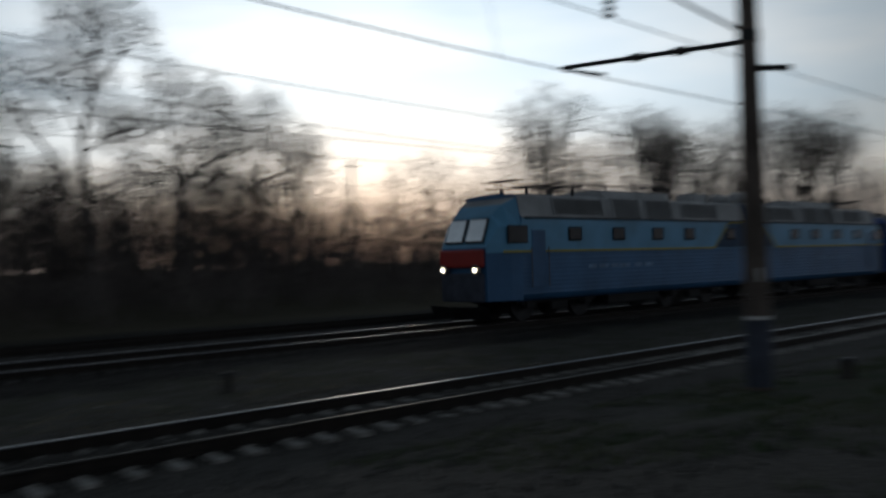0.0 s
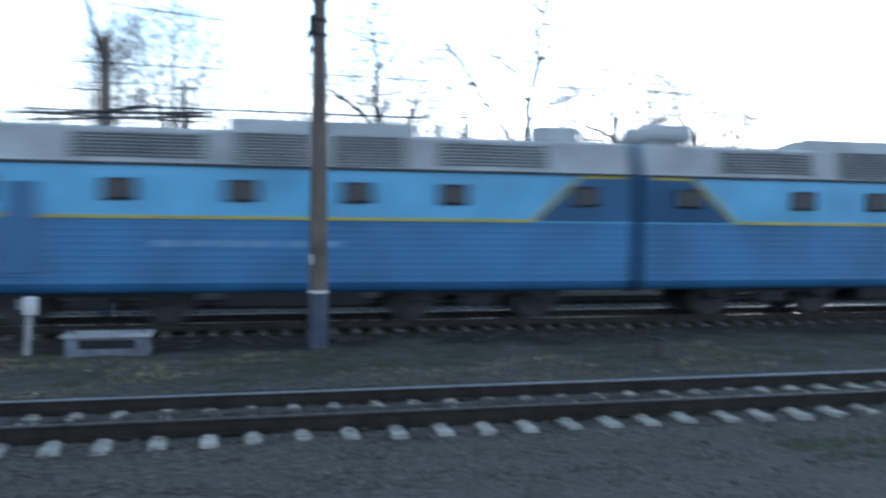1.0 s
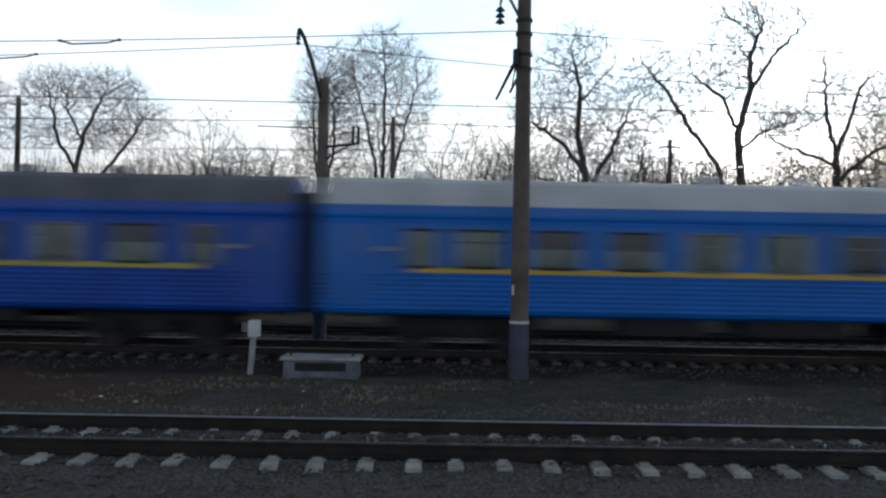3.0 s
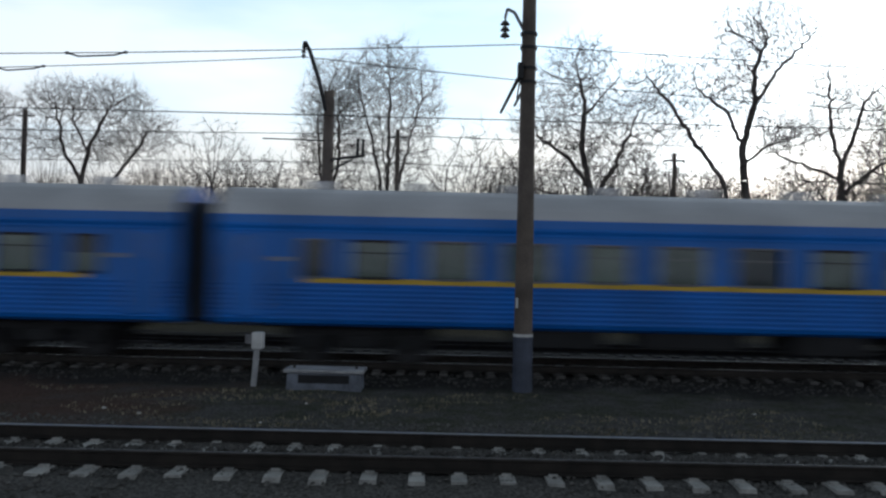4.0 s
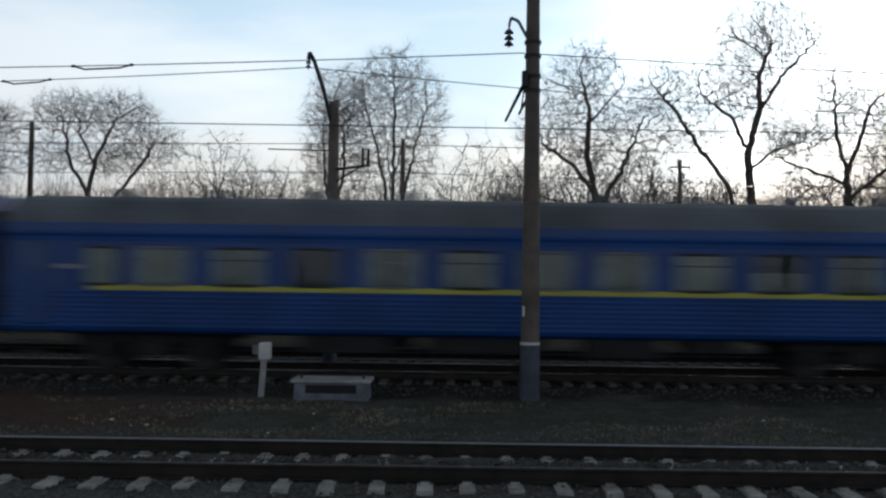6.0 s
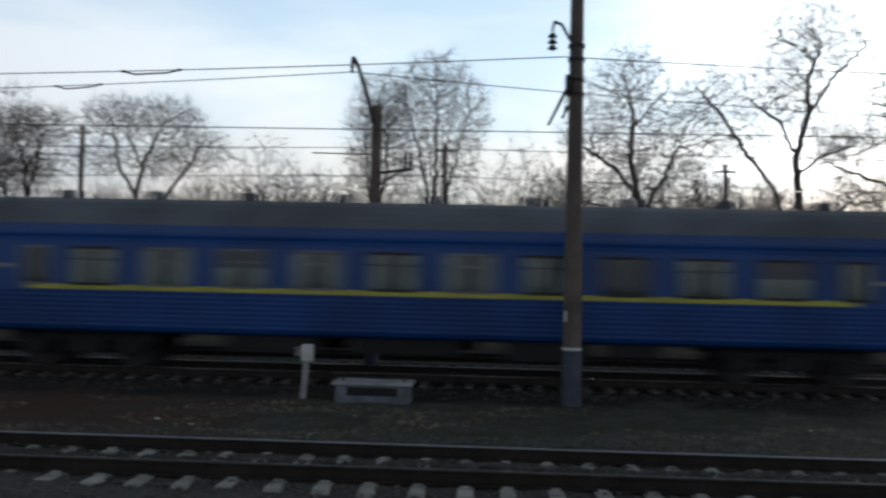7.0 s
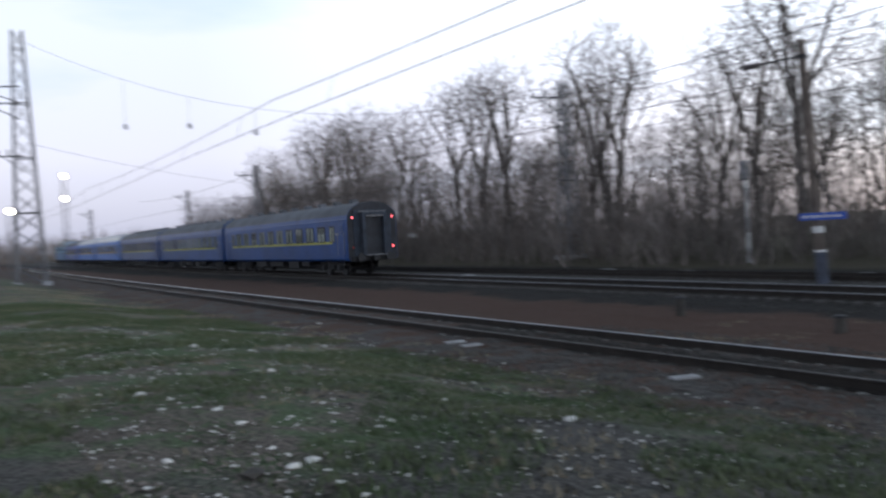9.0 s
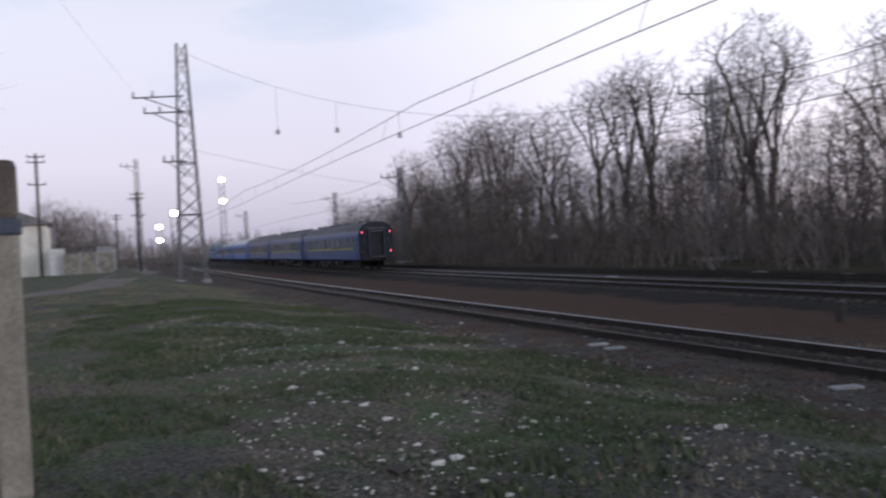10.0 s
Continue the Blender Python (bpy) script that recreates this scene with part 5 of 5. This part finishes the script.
OAK_C = crown_tree(3, [[(0, 0, -0.3), (0.05, 0, 5.0), (-0.1, 0, 8.6), (-0.6, 0, 10.2), (-0.7, 0.2, 12.8)], [(-0.1, 0, 8.4), (0.7, 0.2, 10.0), (1.2, 0, 12.0), (2.2, 0, 13.0)],
                       [(-0.05, 0, 7.8), (-2.4, 0.5, 8.6), (-3.9, 0.4, 9.2)], [(0, 0, 6.6), (1.8, -0.4, 8.4), (3.6, -0.3, 9.2)], [(0, 0, 5.0), (-1.5, -0.4, 7.0), (-2.8, -0.5, 8.0)]],
                   [(-0.8, 0, 12.6, 1.3, 1.5, 1.5), (1.7, 0, 12.2, 1.7, 1.6, 1.4), (3.2, 0, 9.8, 1.7, 1.6, 1.2), (-3.2, 0, 9.6, 1.7, 1.5, 1.2), (0.2, 0, 10.4, 1.8, 1.5, 1.3), (0.6, 0, 7.6, 2.8, 1.6, 1.1)], 3000, 0.23)
# low spreading crown like an umbrella
UMBRELLA = crown_tree(4, [[(0, 0, -0.3), (0, 0, 4.5), (-0.1, 0, 6.6), (0.3, 0, 8.4), (1.2, 0, 10.4)], [(-0.1, 0, 6.6), (-1.2, 0.3, 8.2), (-1.6, 0, 10.2)], [(0, 0, 5.0), (1.8, 0.3, 7.0), (3.2, 0.2, 8.8)],
                          [(0.2, 0, 8.2), (-0.5, -0.4, 10.0)]],
                      [(-1.3, 0, 11.0, 1.8, 1.9, 1.2), (1.4, 0, 11.1, 2.0, 1.9, 1.1), (3.3, 0, 9.3, 1.8, 1.7, 1.2), (-2.4, 0, 8.9, 1.1, 1.5, 1.1), (1.2, 0, 8.6, 2.4, 1.6, 1.0)], 2600, 0.18, jitter=0.55, loose=1.15)
# upright trees whose branches rise like a vase
VASE = [crown_tree(5 + k, [[(0, 0, -0.3), (0, 0, 4.8), (0.1, 0, 9.0), (0.0, 0.1, 13.2)], [(0, 0, 4.6), (1.0, 0.3, 8.0), (1.9, 0.2, 11.6)], [(0, 0, 5.4), (-0.8, -0.3, 8.6), (-1.6, 0, 11.8)],
                           [(0.1, 0, 7.4), (0.7, -0.8, 10.4)], [(0, 0, 6.4), (-0.3, 0.9, 10.2)]],
                   [(0, 0, 12.6, 1.9, 1.8, 2.0), (1.7, 0, 11.2, 1.3, 1.4, 2.2), (-1.5, 0, 11.2, 1.3, 1.4, 2.3), (0.2, 0, 8.8, 2.3, 1.8, 2.2)], 2500, 0.16 + 0.02 * k, loose=1.15, jitter=0.3, droop=-0.35) for k in (0, 1)]
# small round-headed trees and thicket, fine-twigged from low down
ROUND = [crown_tree(10 + k, [[(0, 0, -0.3), (0.1, 0, 1.6), (0.3 - 0.2 * k, 0, 5.2)], [(0, 0, 1.2), (-1.0, 0.4, 3.6), (-1.6, 0.2, 5.6)], [(0, 0, 0.9), (1.2, -0.3, 3.4), (2.0, -0.2, 5.2)], [(0, 0, 1.4), (0.2, 1.0, 4.0)]],
                    [(0, 0, 6.4, 1.9, 1.8, 2.5), (-1.5, 0, 5.2, 1.3, 1.4, 2.4), (1.7, 0, 5.0, 1.4, 1.4, 2.4), (0.2 * k, 0, 3.4, 2.0, 1.6, 1.4)], 1000, 0.11, thin=0.011, step=0.36, kill=0.40, jitter=0.3, droop=-0.3, twigs=5, side=1, fork=False, loose=1.1) for k in (0, 1, 2)]


def forest_tree(seed):
    """A tall tree of the wood: a clear trunk that forks into rising limbs under a rounded crown."""
    r = random.Random(seed)
    fx, fy, fork = r.uniform(-0.5, 0.5), r.uniform(-0.5, 0.5), r.uniform(6.0, 8.0)
    limbs = [[(0, 0, -0.3), (fx * 0.2, fy * 0.6, fork * 0.5), (fx, fy, fork)]]
    blobs = [(fx, fy, 13.2, 2.1, 2.1, 2.3), (fx, fy, 10.4, 2.0, 2.0, 1.4)]
    for k in range(5):
        a = 6.283 * (k + r.random() * 0.7) / 5
        l = r.uniform(1.2, 3.0)
        z = fork + (r.uniform(-1.6, 0.2) if k else 0.0)
        e = (fx + l * math.cos(a), fy + l * math.sin(a), r.uniform(11.0, 14.2) - 0.5 * l)
        limbs.append([(fx * z / fork, fy * z / fork, z), (fx + l * 0.45 * math.cos(a + 0.3), fy + l * 0.45 * math.sin(a + 0.3), z + (e[2] - z) * 0.5), e])
        blobs.append((*e, r.uniform(1.3, 1.9), r.uniform(1.3, 1.9), r.uniform(1.3, 2.0)))
    return crown_tree(seed, limbs, blobs, 1500, 0.21, thin=0.0115, step=0.38, kill=0.42, droop=-0.12, side=1, fork=False, loose=1.15)


TALL = [forest_tree(s) for s in (6, 7, 8, 9)]
BASE = [(OAK_A, 1.0), (OAK_B, 1.0), (OAK_C, 1.0), (UMBRELLA, 1.0), (VASE[0], 14.6), (VASE[1], 14.6)] + [(q, 16.0) for q in TALL] + [(q, 9.0) for q in ROUND]


def tree(kind, x, y, h, label, turn, wide=1.0):
    """One tree h metres high; the gnarled kinds take h as a scale."""
    base = next(b for k, b in BASE if k is kind)
    z = ground_z(x, y)
    ob = thing("tree", label, "tree", "bare trees", Matrix.Translation((x, y, z)) @ Matrix.Rotation(turn, 4, "Z") @ Matrix.Diagonal((wide * h / base, wide * h / base, h / base, 1)))
    for name, me in zip(("trunk", "crown"), kind):
        q = new(name, me)
        q.parent = ob
    return ob


rt = random.Random(77)
for kind, x, y, h, wide, turn in (
        (OAK_A, 8.2, 48, 1.0, 1.0, 0), (OAK_B, 16.8, 48, 1.0, 1.0, 0), (OAK_C, 22.3, 48, 1.0, 1.0, 0), (UMBRELLA, -20.2, 48, 1.0, 1.0, 0),
        (VASE[0], -3.2, 48, 14.8, 1.0, 0.2), (VASE[1], -6.7, 50, 14.0, 1.0, 2.0), (UMBRELLA, -25.6, 46, 0.92, 1.0, 2.6), (OAK_C, 28.5, 50, 0.95, 1.0, 2.4)):
    tree(kind, x, y, h, "bare gnarled broadleaf tree at the edge of the wood" if h < 2 else "bare upright broadleaf tree with rising branches", turn, wide)
for x, y, h, wide in ((-12.8, 47.5, 10.2, 1.0), (-10.6, 49, 8.8, 1.0), (-9.0, 46.5, 8.4, 1.05), (1.8, 48, 10.4, 1.0), (3.8, 52, 9.4, 1.0), (-15.8, 49, 8.6, 0.9), (-17.6, 51, 8.2, 1.0), (-22.6, 51, 7.2, 1.1),
                      (-27.5, 50, 8.4, 1.1), (-0.4, 53, 8.4, 1.0), (6.0, 54, 9.2, 1.1), (11.4, 52, 9.6, 1.1), (13.6, 55, 9.2, 1.1), (19.6, 51, 9.0, 1.1), (25.0, 52, 8.6, 1.1), (16.0, 57, 9.6, 1.2), (22.5, 56, 9.2, 1.1),
                      (9.0, 58, 9.8, 1.2), (12.6, 60, 9.6, 1.2), (18.5, 59, 9.8, 1.2), (20.5, 62, 9.6, 1.2), (26.5, 58, 9.4, 1.2), (28.5, 55, 9.0, 1.1), (26.8, 50, 8.6, 1.1), (24.2, 50, 8.0, 1.1), (30.5, 53, 9.2, 1.2), (5.0, 60, 9.4, 1.2), (24.0, 61, 9.4, 1.2), (14.5, 51, 8.2, 1.1), (-5.0, 55, 8.6, 1.1), (-13.5, 55, 8.8, 1.1), (-24.5, 55, 8.0, 1.2)):
    tree(rt.choice(ROUND), x, y, h, "small bare round-headed tree with fine twigs", rt.uniform(0, 6), wide)
for x, h in ((28.5, 11.5), (32, 10.0), (36, 9.0), (42, 8.5), (48, 9), (54, 13), (59, 16), (64, 13.5), (71, 14), (79, 18), (84, 18), (92, 19), (100, 20), (109, 21), (119, 22), (66, 10), (76, 11)):
    tree(rt.choice(TALL if h > 11 else ROUND), x, rt.uniform(45, 55), h, "tall bare tree of the wood", rt.uniform(0, 6), 1.0)
for i in range(10):
    tree(rt.choice(TALL), 60 + 6.4 * i + rt.uniform(-2, 2), rt.uniform(43, 58), rt.uniform(14, 19), "tall bare tree of the wood", rt.uniform(0, 6), 1.45)
for i in range(12):
    tree(rt.choice(ROUND), 46 + 5.6 * i + rt.uniform(-2, 2), rt.uniform(42, 52), rt.uniform(9, 12.5), "young bare tree in the scrub", rt.uniform(0, 6), 1.3)
for i in range(36):
    x = -31 - 3.3 * i + rt.uniform(-1, 1)
    tree(rt.choice(ROUND), x, rt.uniform(39, 43), rt.uniform(7.5, 11), "young bare tree in the scrub", rt.uniform(0, 6), 1.2)
for i in range(16):
    x = -36 - 6.5 * i + rt.uniform(-1, 1)
    tree(rt.choice(ROUND), x, rt.uniform(49, 56), rt.uniform(9, 13), "young bare tree deep in the wood", rt.uniform(0, 6), 1.3)
for x, h in ((9.5, 12), (12.8, 11.5), (14.0, 12), (19.5, 11)):
    tree(rt.choice(TALL), x, rt.uniform(56, 62), h, "bare tree behind the front row", rt.uniform(0, 6))
x = -30.0
while x > -150:
    h = 17.4 if x > -108 else 17.4 - (-108 - x) * 0.2
    tree(rt.choice(TALL), x, rt.uniform(41, 47) + (6 if x < -120 else 0), h * rt.uniform(0.80, 1.03), "tall bare tree of the dense wood", rt.uniform(0, 6), rt.uniform(1.1, 1.35))
    if rt.random() < 0.6:
        tree(rt.choice(TALL + ROUND), x - 2, rt.uniform(50, 62), h * rt.uniform(0.6, 0.9), "bare tree deep in the wood", rt.uniform(0, 6))
    x -= rt.uniform(3.6, 5.8)
for x, y, h in ((-147, -6.6, 11.0), (-146, -4.2, 10.0), (-149, -1.0, 9.0), (-153, 1.5, 8.0), (-144, -3.0, 7.5), (-150, -5.5, 12.0), (-152, -2.6, 11.0), (-156, 0.2, 10.5), (-160, -7, 10), (-158, -3.5, 9), (-148, -14, 9), (-190, 3, 9), (-200, 7, 9), (-39.6, -7.9, 13.0)):
    tree(rt.choice(ROUND), x, y, h, "bare tree by the buildings", rt.uniform(0, 6), 1.3)


def scrub_kind(seed, n, rad=0.032, thin=0.009, first=2):
    """A clump of leafless stems, forking from first to the fourth order."""
    r = random.Random(seed)
    ms = Mesher()
    for _ in range(n):
        p = Vector((r.uniform(-1.6, 1.6), r.uniform(-1.2, 1.2), -0.1))
        d = Vector((r.uniform(-0.35, 0.35), r.uniform(-0.35, 0.35), 1)).normalized()
        grow(r, ms, p, d, r.uniform(0.8, 1.8), rad, first, 4, 0.45, 0.12, (4, 4, 4, 3), 0.2, thin)
    return ms.mesh("bush", SCRUB if first > 1 else TWIG)


SCRUBS = [scrub_kind(s, 20) for s in (21, 22, 23)]
THICKET = [scrub_kind(s, 13, 0.018, 0.0036, 1) for s in (24, 25, 26)]
# fine thicket that fills the edge of the wood between the trees
for i in range(34):
    x, y = -33 + 2.0 * i + rt.uniform(-0.7, 0.7), rt.uniform(50, 60)
    s = rt.uniform(2.0, 2.9)
    ob = new("bush", rt.choice(THICKET))
    ob.matrix_basis = Matrix.Translation((x, y, ground_z(x, y))) @ Matrix.Rotation(rt.uniform(0, 6), 4, "Z") @ Matrix.Diagonal((s * 0.75, s * 0.75, s, 1))
    tagged(ob, "tall grey leafless thicket of fine twigs", "bush", "thicket bushes")
x = -152.0
while x < 125:
    deep = x < -26
    for row in range(2):
        y = (36 if deep else 38) + row * 4.0 + rt.uniform(-1, 1)
        s = (rt.uniform(0.6, 1.5) if deep else rt.uniform(0.6, 1.2)) * (1 + 0.2 * row)
        ob = new("bush", rt.choice(SCRUBS))
        ob.matrix_basis = Matrix.Translation((x + rt.uniform(-1, 1), y, ground_z(x, y))) @ Matrix.Rotation(rt.uniform(0, 6), 4, "Z") @ Matrix.Diagonal((s * 1.3, s * 1.2, s, 1))
        tagged(ob, "leafless brown scrub bush in front of the wood", "bush", "scrub bushes")
    x += 3.2 if deep else 3.8

# distant wood that closes the view behind
far = Mesher()
rf = random.Random(5)
for n_ in range(11000):
    x = rf.uniform(-330, 330)
    y = rf.uniform(58, 90)
    h = rf.uniform(4.5, 9.0) * (1 + 0.35 * noise.noise(Vector((x * 0.06, 0, 3)))) if n_ % 2 else rf.uniform(1.5, 4.0)
    z = ground_z(x, y)
    p = Vector((x, y, z))
    q = p + Vector((rf.uniform(-1.2, 1.2), rf.uniform(-1, 1), h))
    far.seg(p, q, rf.uniform(0.04, 0.10), 0.015, 3)
    for _ in range(3):
        a = p.lerp(q, rf.uniform(0.3, 0.9))
        far.spike(a, a + Vector((rf.uniform(-1.6, 1.6), rf.uniform(-1, 1), rf.uniform(0.4, 1.8))), 0.035)
for n_ in range(2600):
    x, y = rf.uniform(-420, -250), rf.uniform(-160, 62)
    p = Vector((x, y, ground_z(x, y)))
    q = p + Vector((rf.uniform(-1.2, 1.2), rf.uniform(-1, 1), rf.uniform(4, 9)))
    far.seg(p, q, 0.12, 0.03, 3)
    for _ in range(5):
        a = p.lerp(q, rf.uniform(0.3, 0.95))
        far.spike(a, a + Vector((rf.uniform(-1.0, 1.0), rf.uniform(-1.6, 1.6), rf.uniform(0.4, 1.8))), 0.06)
for n_ in range(4900):
    if n_ < 1500:
        x, y, h = rf.uniform(-32, 62), rf.uniform(54, 70), rf.uniform(4.0, 9.0)
    elif n_ < 2400:
        x, y, h = rf.uniform(-6, 42), rf.uniform(46, 60), rf.uniform(2.5, 7.0)
    else:
        x, y, h = rf.uniform(58, 210), rf.uniform(42, 72), rf.uniform(5.0, 14.0)
    p = Vector((x, y, ground_z(x, y)))
    q = p + Vector((rf.uniform(-0.9, 0.9), rf.uniform(-0.8, 0.8), h))
    far.seg(p, q, rf.uniform(0.025, 0.05), 0.01, 3)
    for _ in range(7):
        a = p.lerp(q, rf.uniform(0.3, 0.97))
        far.spike(a, a + Vector((rf.uniform(-0.9, 0.9), rf.uniform(-0.9, 0.9), rf.uniform(0.3, 1.6))), 0.02)
tagged(new("distant_wood", far.mesh("distant_wood", SCRUB)), "hazy bare wood in the distance", "wood", kind="stuff")

# ---- grass, ballast stones and litter ----
ballast("ballast_stones", 15000, (-16, 17), (7.6, 14.2), 0.0, 0.035, STONE, 31, "loose grey ballast stones round the rails")
ballast("ballast_stones", 7500, (-18, 18), (10.42, 11.35), 0.03, 0.035, DARKSTONE, 34, "dark ballast stones between the rails")
ballast("ballast_stones", 3000, (-22, 22), (18.6, 20.9), 0.0, 0.04, DARKSTONE, 32, "dark ballast stones under the train")
ballast("gravel", 6000, (-12, 9), (3.5, 8.2), 0.0, 0.028, STONE, 33, "loose gravel on the bank")


def tufts(name, n, xs, ys, h, mat, seed, label, clump=0.0):
    r = random.Random(seed)
    verts, faces = [], []
    while n > 0:
        x, y = r.uniform(*xs), r.uniform(*ys)
        if clump and noise.noise(Vector((x * 0.45, y * 0.45, seed))) < clump:
            n -= 1
            continue
        n -= 1
        if ((x + 7.7) / 2.4) ** 2 + ((y - 1.75) / 0.85) ** 2 < 1 and r.random() < 0.85:
            continue
        z = ground_z(x, y) - 0.02
        for _ in range(3):
            a = r.uniform(0, 6.28)
            l = h * r.uniform(0.5, 1.2)
            bx_, by_ = x + r.uniform(-0.05, 0.05), y + r.uniform(-0.05, 0.05)
            k = len(verts)
            c, s = math.cos(a), math.sin(a)
            verts += [(bx_ - s * 0.011, by_ + c * 0.011, z), (bx_ + s * 0.011, by_ - c * 0.011, z), (bx_ + c * l * 0.6, by_ + s * l * 0.6, z + l)]
            faces.append((k, k + 1, k + 2))
    me = bpy.data.meshes.new(name)
    me.from_pydata(verts, [], faces)
    me.materials.append(mat)
    return tagged(new(name, me), label, "grass", kind="stuff")


ballast("pale_grit", 2600, (-24, -4), (1.0, 8.6), 0.0, 0.02, LITTER, 35, "small pale grit and scraps in the grass")
ballast("gravel", 2000, (-10.0, -5.4), (1.0, 2.6), 0.0, 0.022, EARTH, 36, "pinkish grit on a bare patch of the bank")
ballast("pale_grit", 80, (-9.4, -5.6), (1.1, 2.6), 0.0, 0.02, LITTER, 37, "pale scraps on a bare patch of the bank")
tufts("grass", 46000, (-34, -3.5), (-1, 8.2), 0.09, GRASS, 41, "short green spring grass on the bank", -0.12)
tufts("grass", 16000, (-60, -2), (-3, 9.0), 0.09, DRYGRASS, 42, "dry straw-coloured grass on the bank", 0.05)
tufts("grass", 14000, (6, 32), (1, 9.0), 0.10, GRASS, 43, "short grass on the bank", -0.1)
tufts("grass", 6000, (-14, 16), (12.8, 17.8), 0.07, DRYGRASS, 44, "thin dry grass between the lines", 0.05)

rl = random.Random(9)


def scrap(x, y, s, label="crumpled pale litter on the grass", mat=LITTER):
    bm = bmesh.new()
    bmesh.ops.create_icosphere(bm, subdivisions=1, radius=s)
    for v in bm.verts:
        v.co = Vector((v.co.x * rl.uniform(0.6, 1.4), v.co.y * rl.uniform(0.6, 1.4), v.co.z * rl.uniform(0.2, 0.6)))
    ob = part("litter", bm, mat)
    ob.matrix_basis = Matrix.Translation((x, y, ground_z(x, y) + s * 0.25)) @ Matrix.Rotation(rl.uniform(0, 6), 4, "Z")
    return tagged(ob, label, "litter", "scattered litter")


LITTER_AT = [(-7.3, 3.6), (-7.1, 3.4), (-6.9, 2.3), (-6.3, 2.4), (-8.0, 2.4), (-8.8, 2.4), (-14.9, 8.1), (-21.8, 8.0), (-8.3, 8.2), (-7.1, 5.6), (-10.4, 2.0), (-9.8, 2.2), (-6.8, 1.0), (-15.5, 4.0), (-15.4, 7.0), (-17.4, 5.1), (-11.6, 4.0), (-11.0, 7.9), (-6.4, 1.2), (-7.1, 1.5), (-9.1, 2.3), (-6.2, 2.2), (-15.1, 4.9), (-29.0, 6.5), (-17.1, 7.2), (-13.8, 8.1), (-22.3, 9.3), (-5.2, 2.3)]
for i, (x, y) in enumerate(LITTER_AT):
    scrap(x, y, rl.uniform(0.035, 0.075))
for i in range(40):
    scrap(rl.uniform(-26, -5), rl.uniform(1.5, 8.5), rl.uniform(0.015, 0.04))
for i in range(16):
    scrap(rl.uniform(-8, 16), rl.uniform(12.8, 16.5), rl.uniform(0.02, 0.045))
scrap(-6.2, 1.9, 0.11, "dark lump of wood on the gravel", DARKWOOD)
for x, y in ((-15.5, 9.75), (-14.8, 9.7), (-9.0, 9.6)):
    ob = part("stone_slab", box(B(), (0, 0, 0), (0.2, 0.42, 0.05), bevel=0.02), PALECON)
    ob.matrix_basis = Matrix.Translation((x, y - 0.3, ground_z(x, y - 0.3) + 0.03)) @ Matrix.Rotation(rl.uniform(-0.3, 0.3), 4, "Z")
    tagged(ob, "pale broken concrete slab at the sleeper ends", "slab", "concrete slabs")
for x, y in ((-23.9, 28.9), (-27.6, 29.4), (-38.6, 24.9), (-33.0, 29.6), (-18.9, 29.2)):
    ob = part("stone_slab", box(B(), (0, 0, 0), (rl.uniform(0.5, 0.8), 0.4, 0.16), bevel=0.03), PALECON)
    ob.matrix_basis = Matrix.Translation((x, y, ground_z(x, y) + 0.07)) @ Matrix.Rotation(rl.uniform(-0.4, 0.4), 4, "Z")
    tagged(ob, "pale concrete block lying beside the siding", "slab", "concrete slabs")

motions()
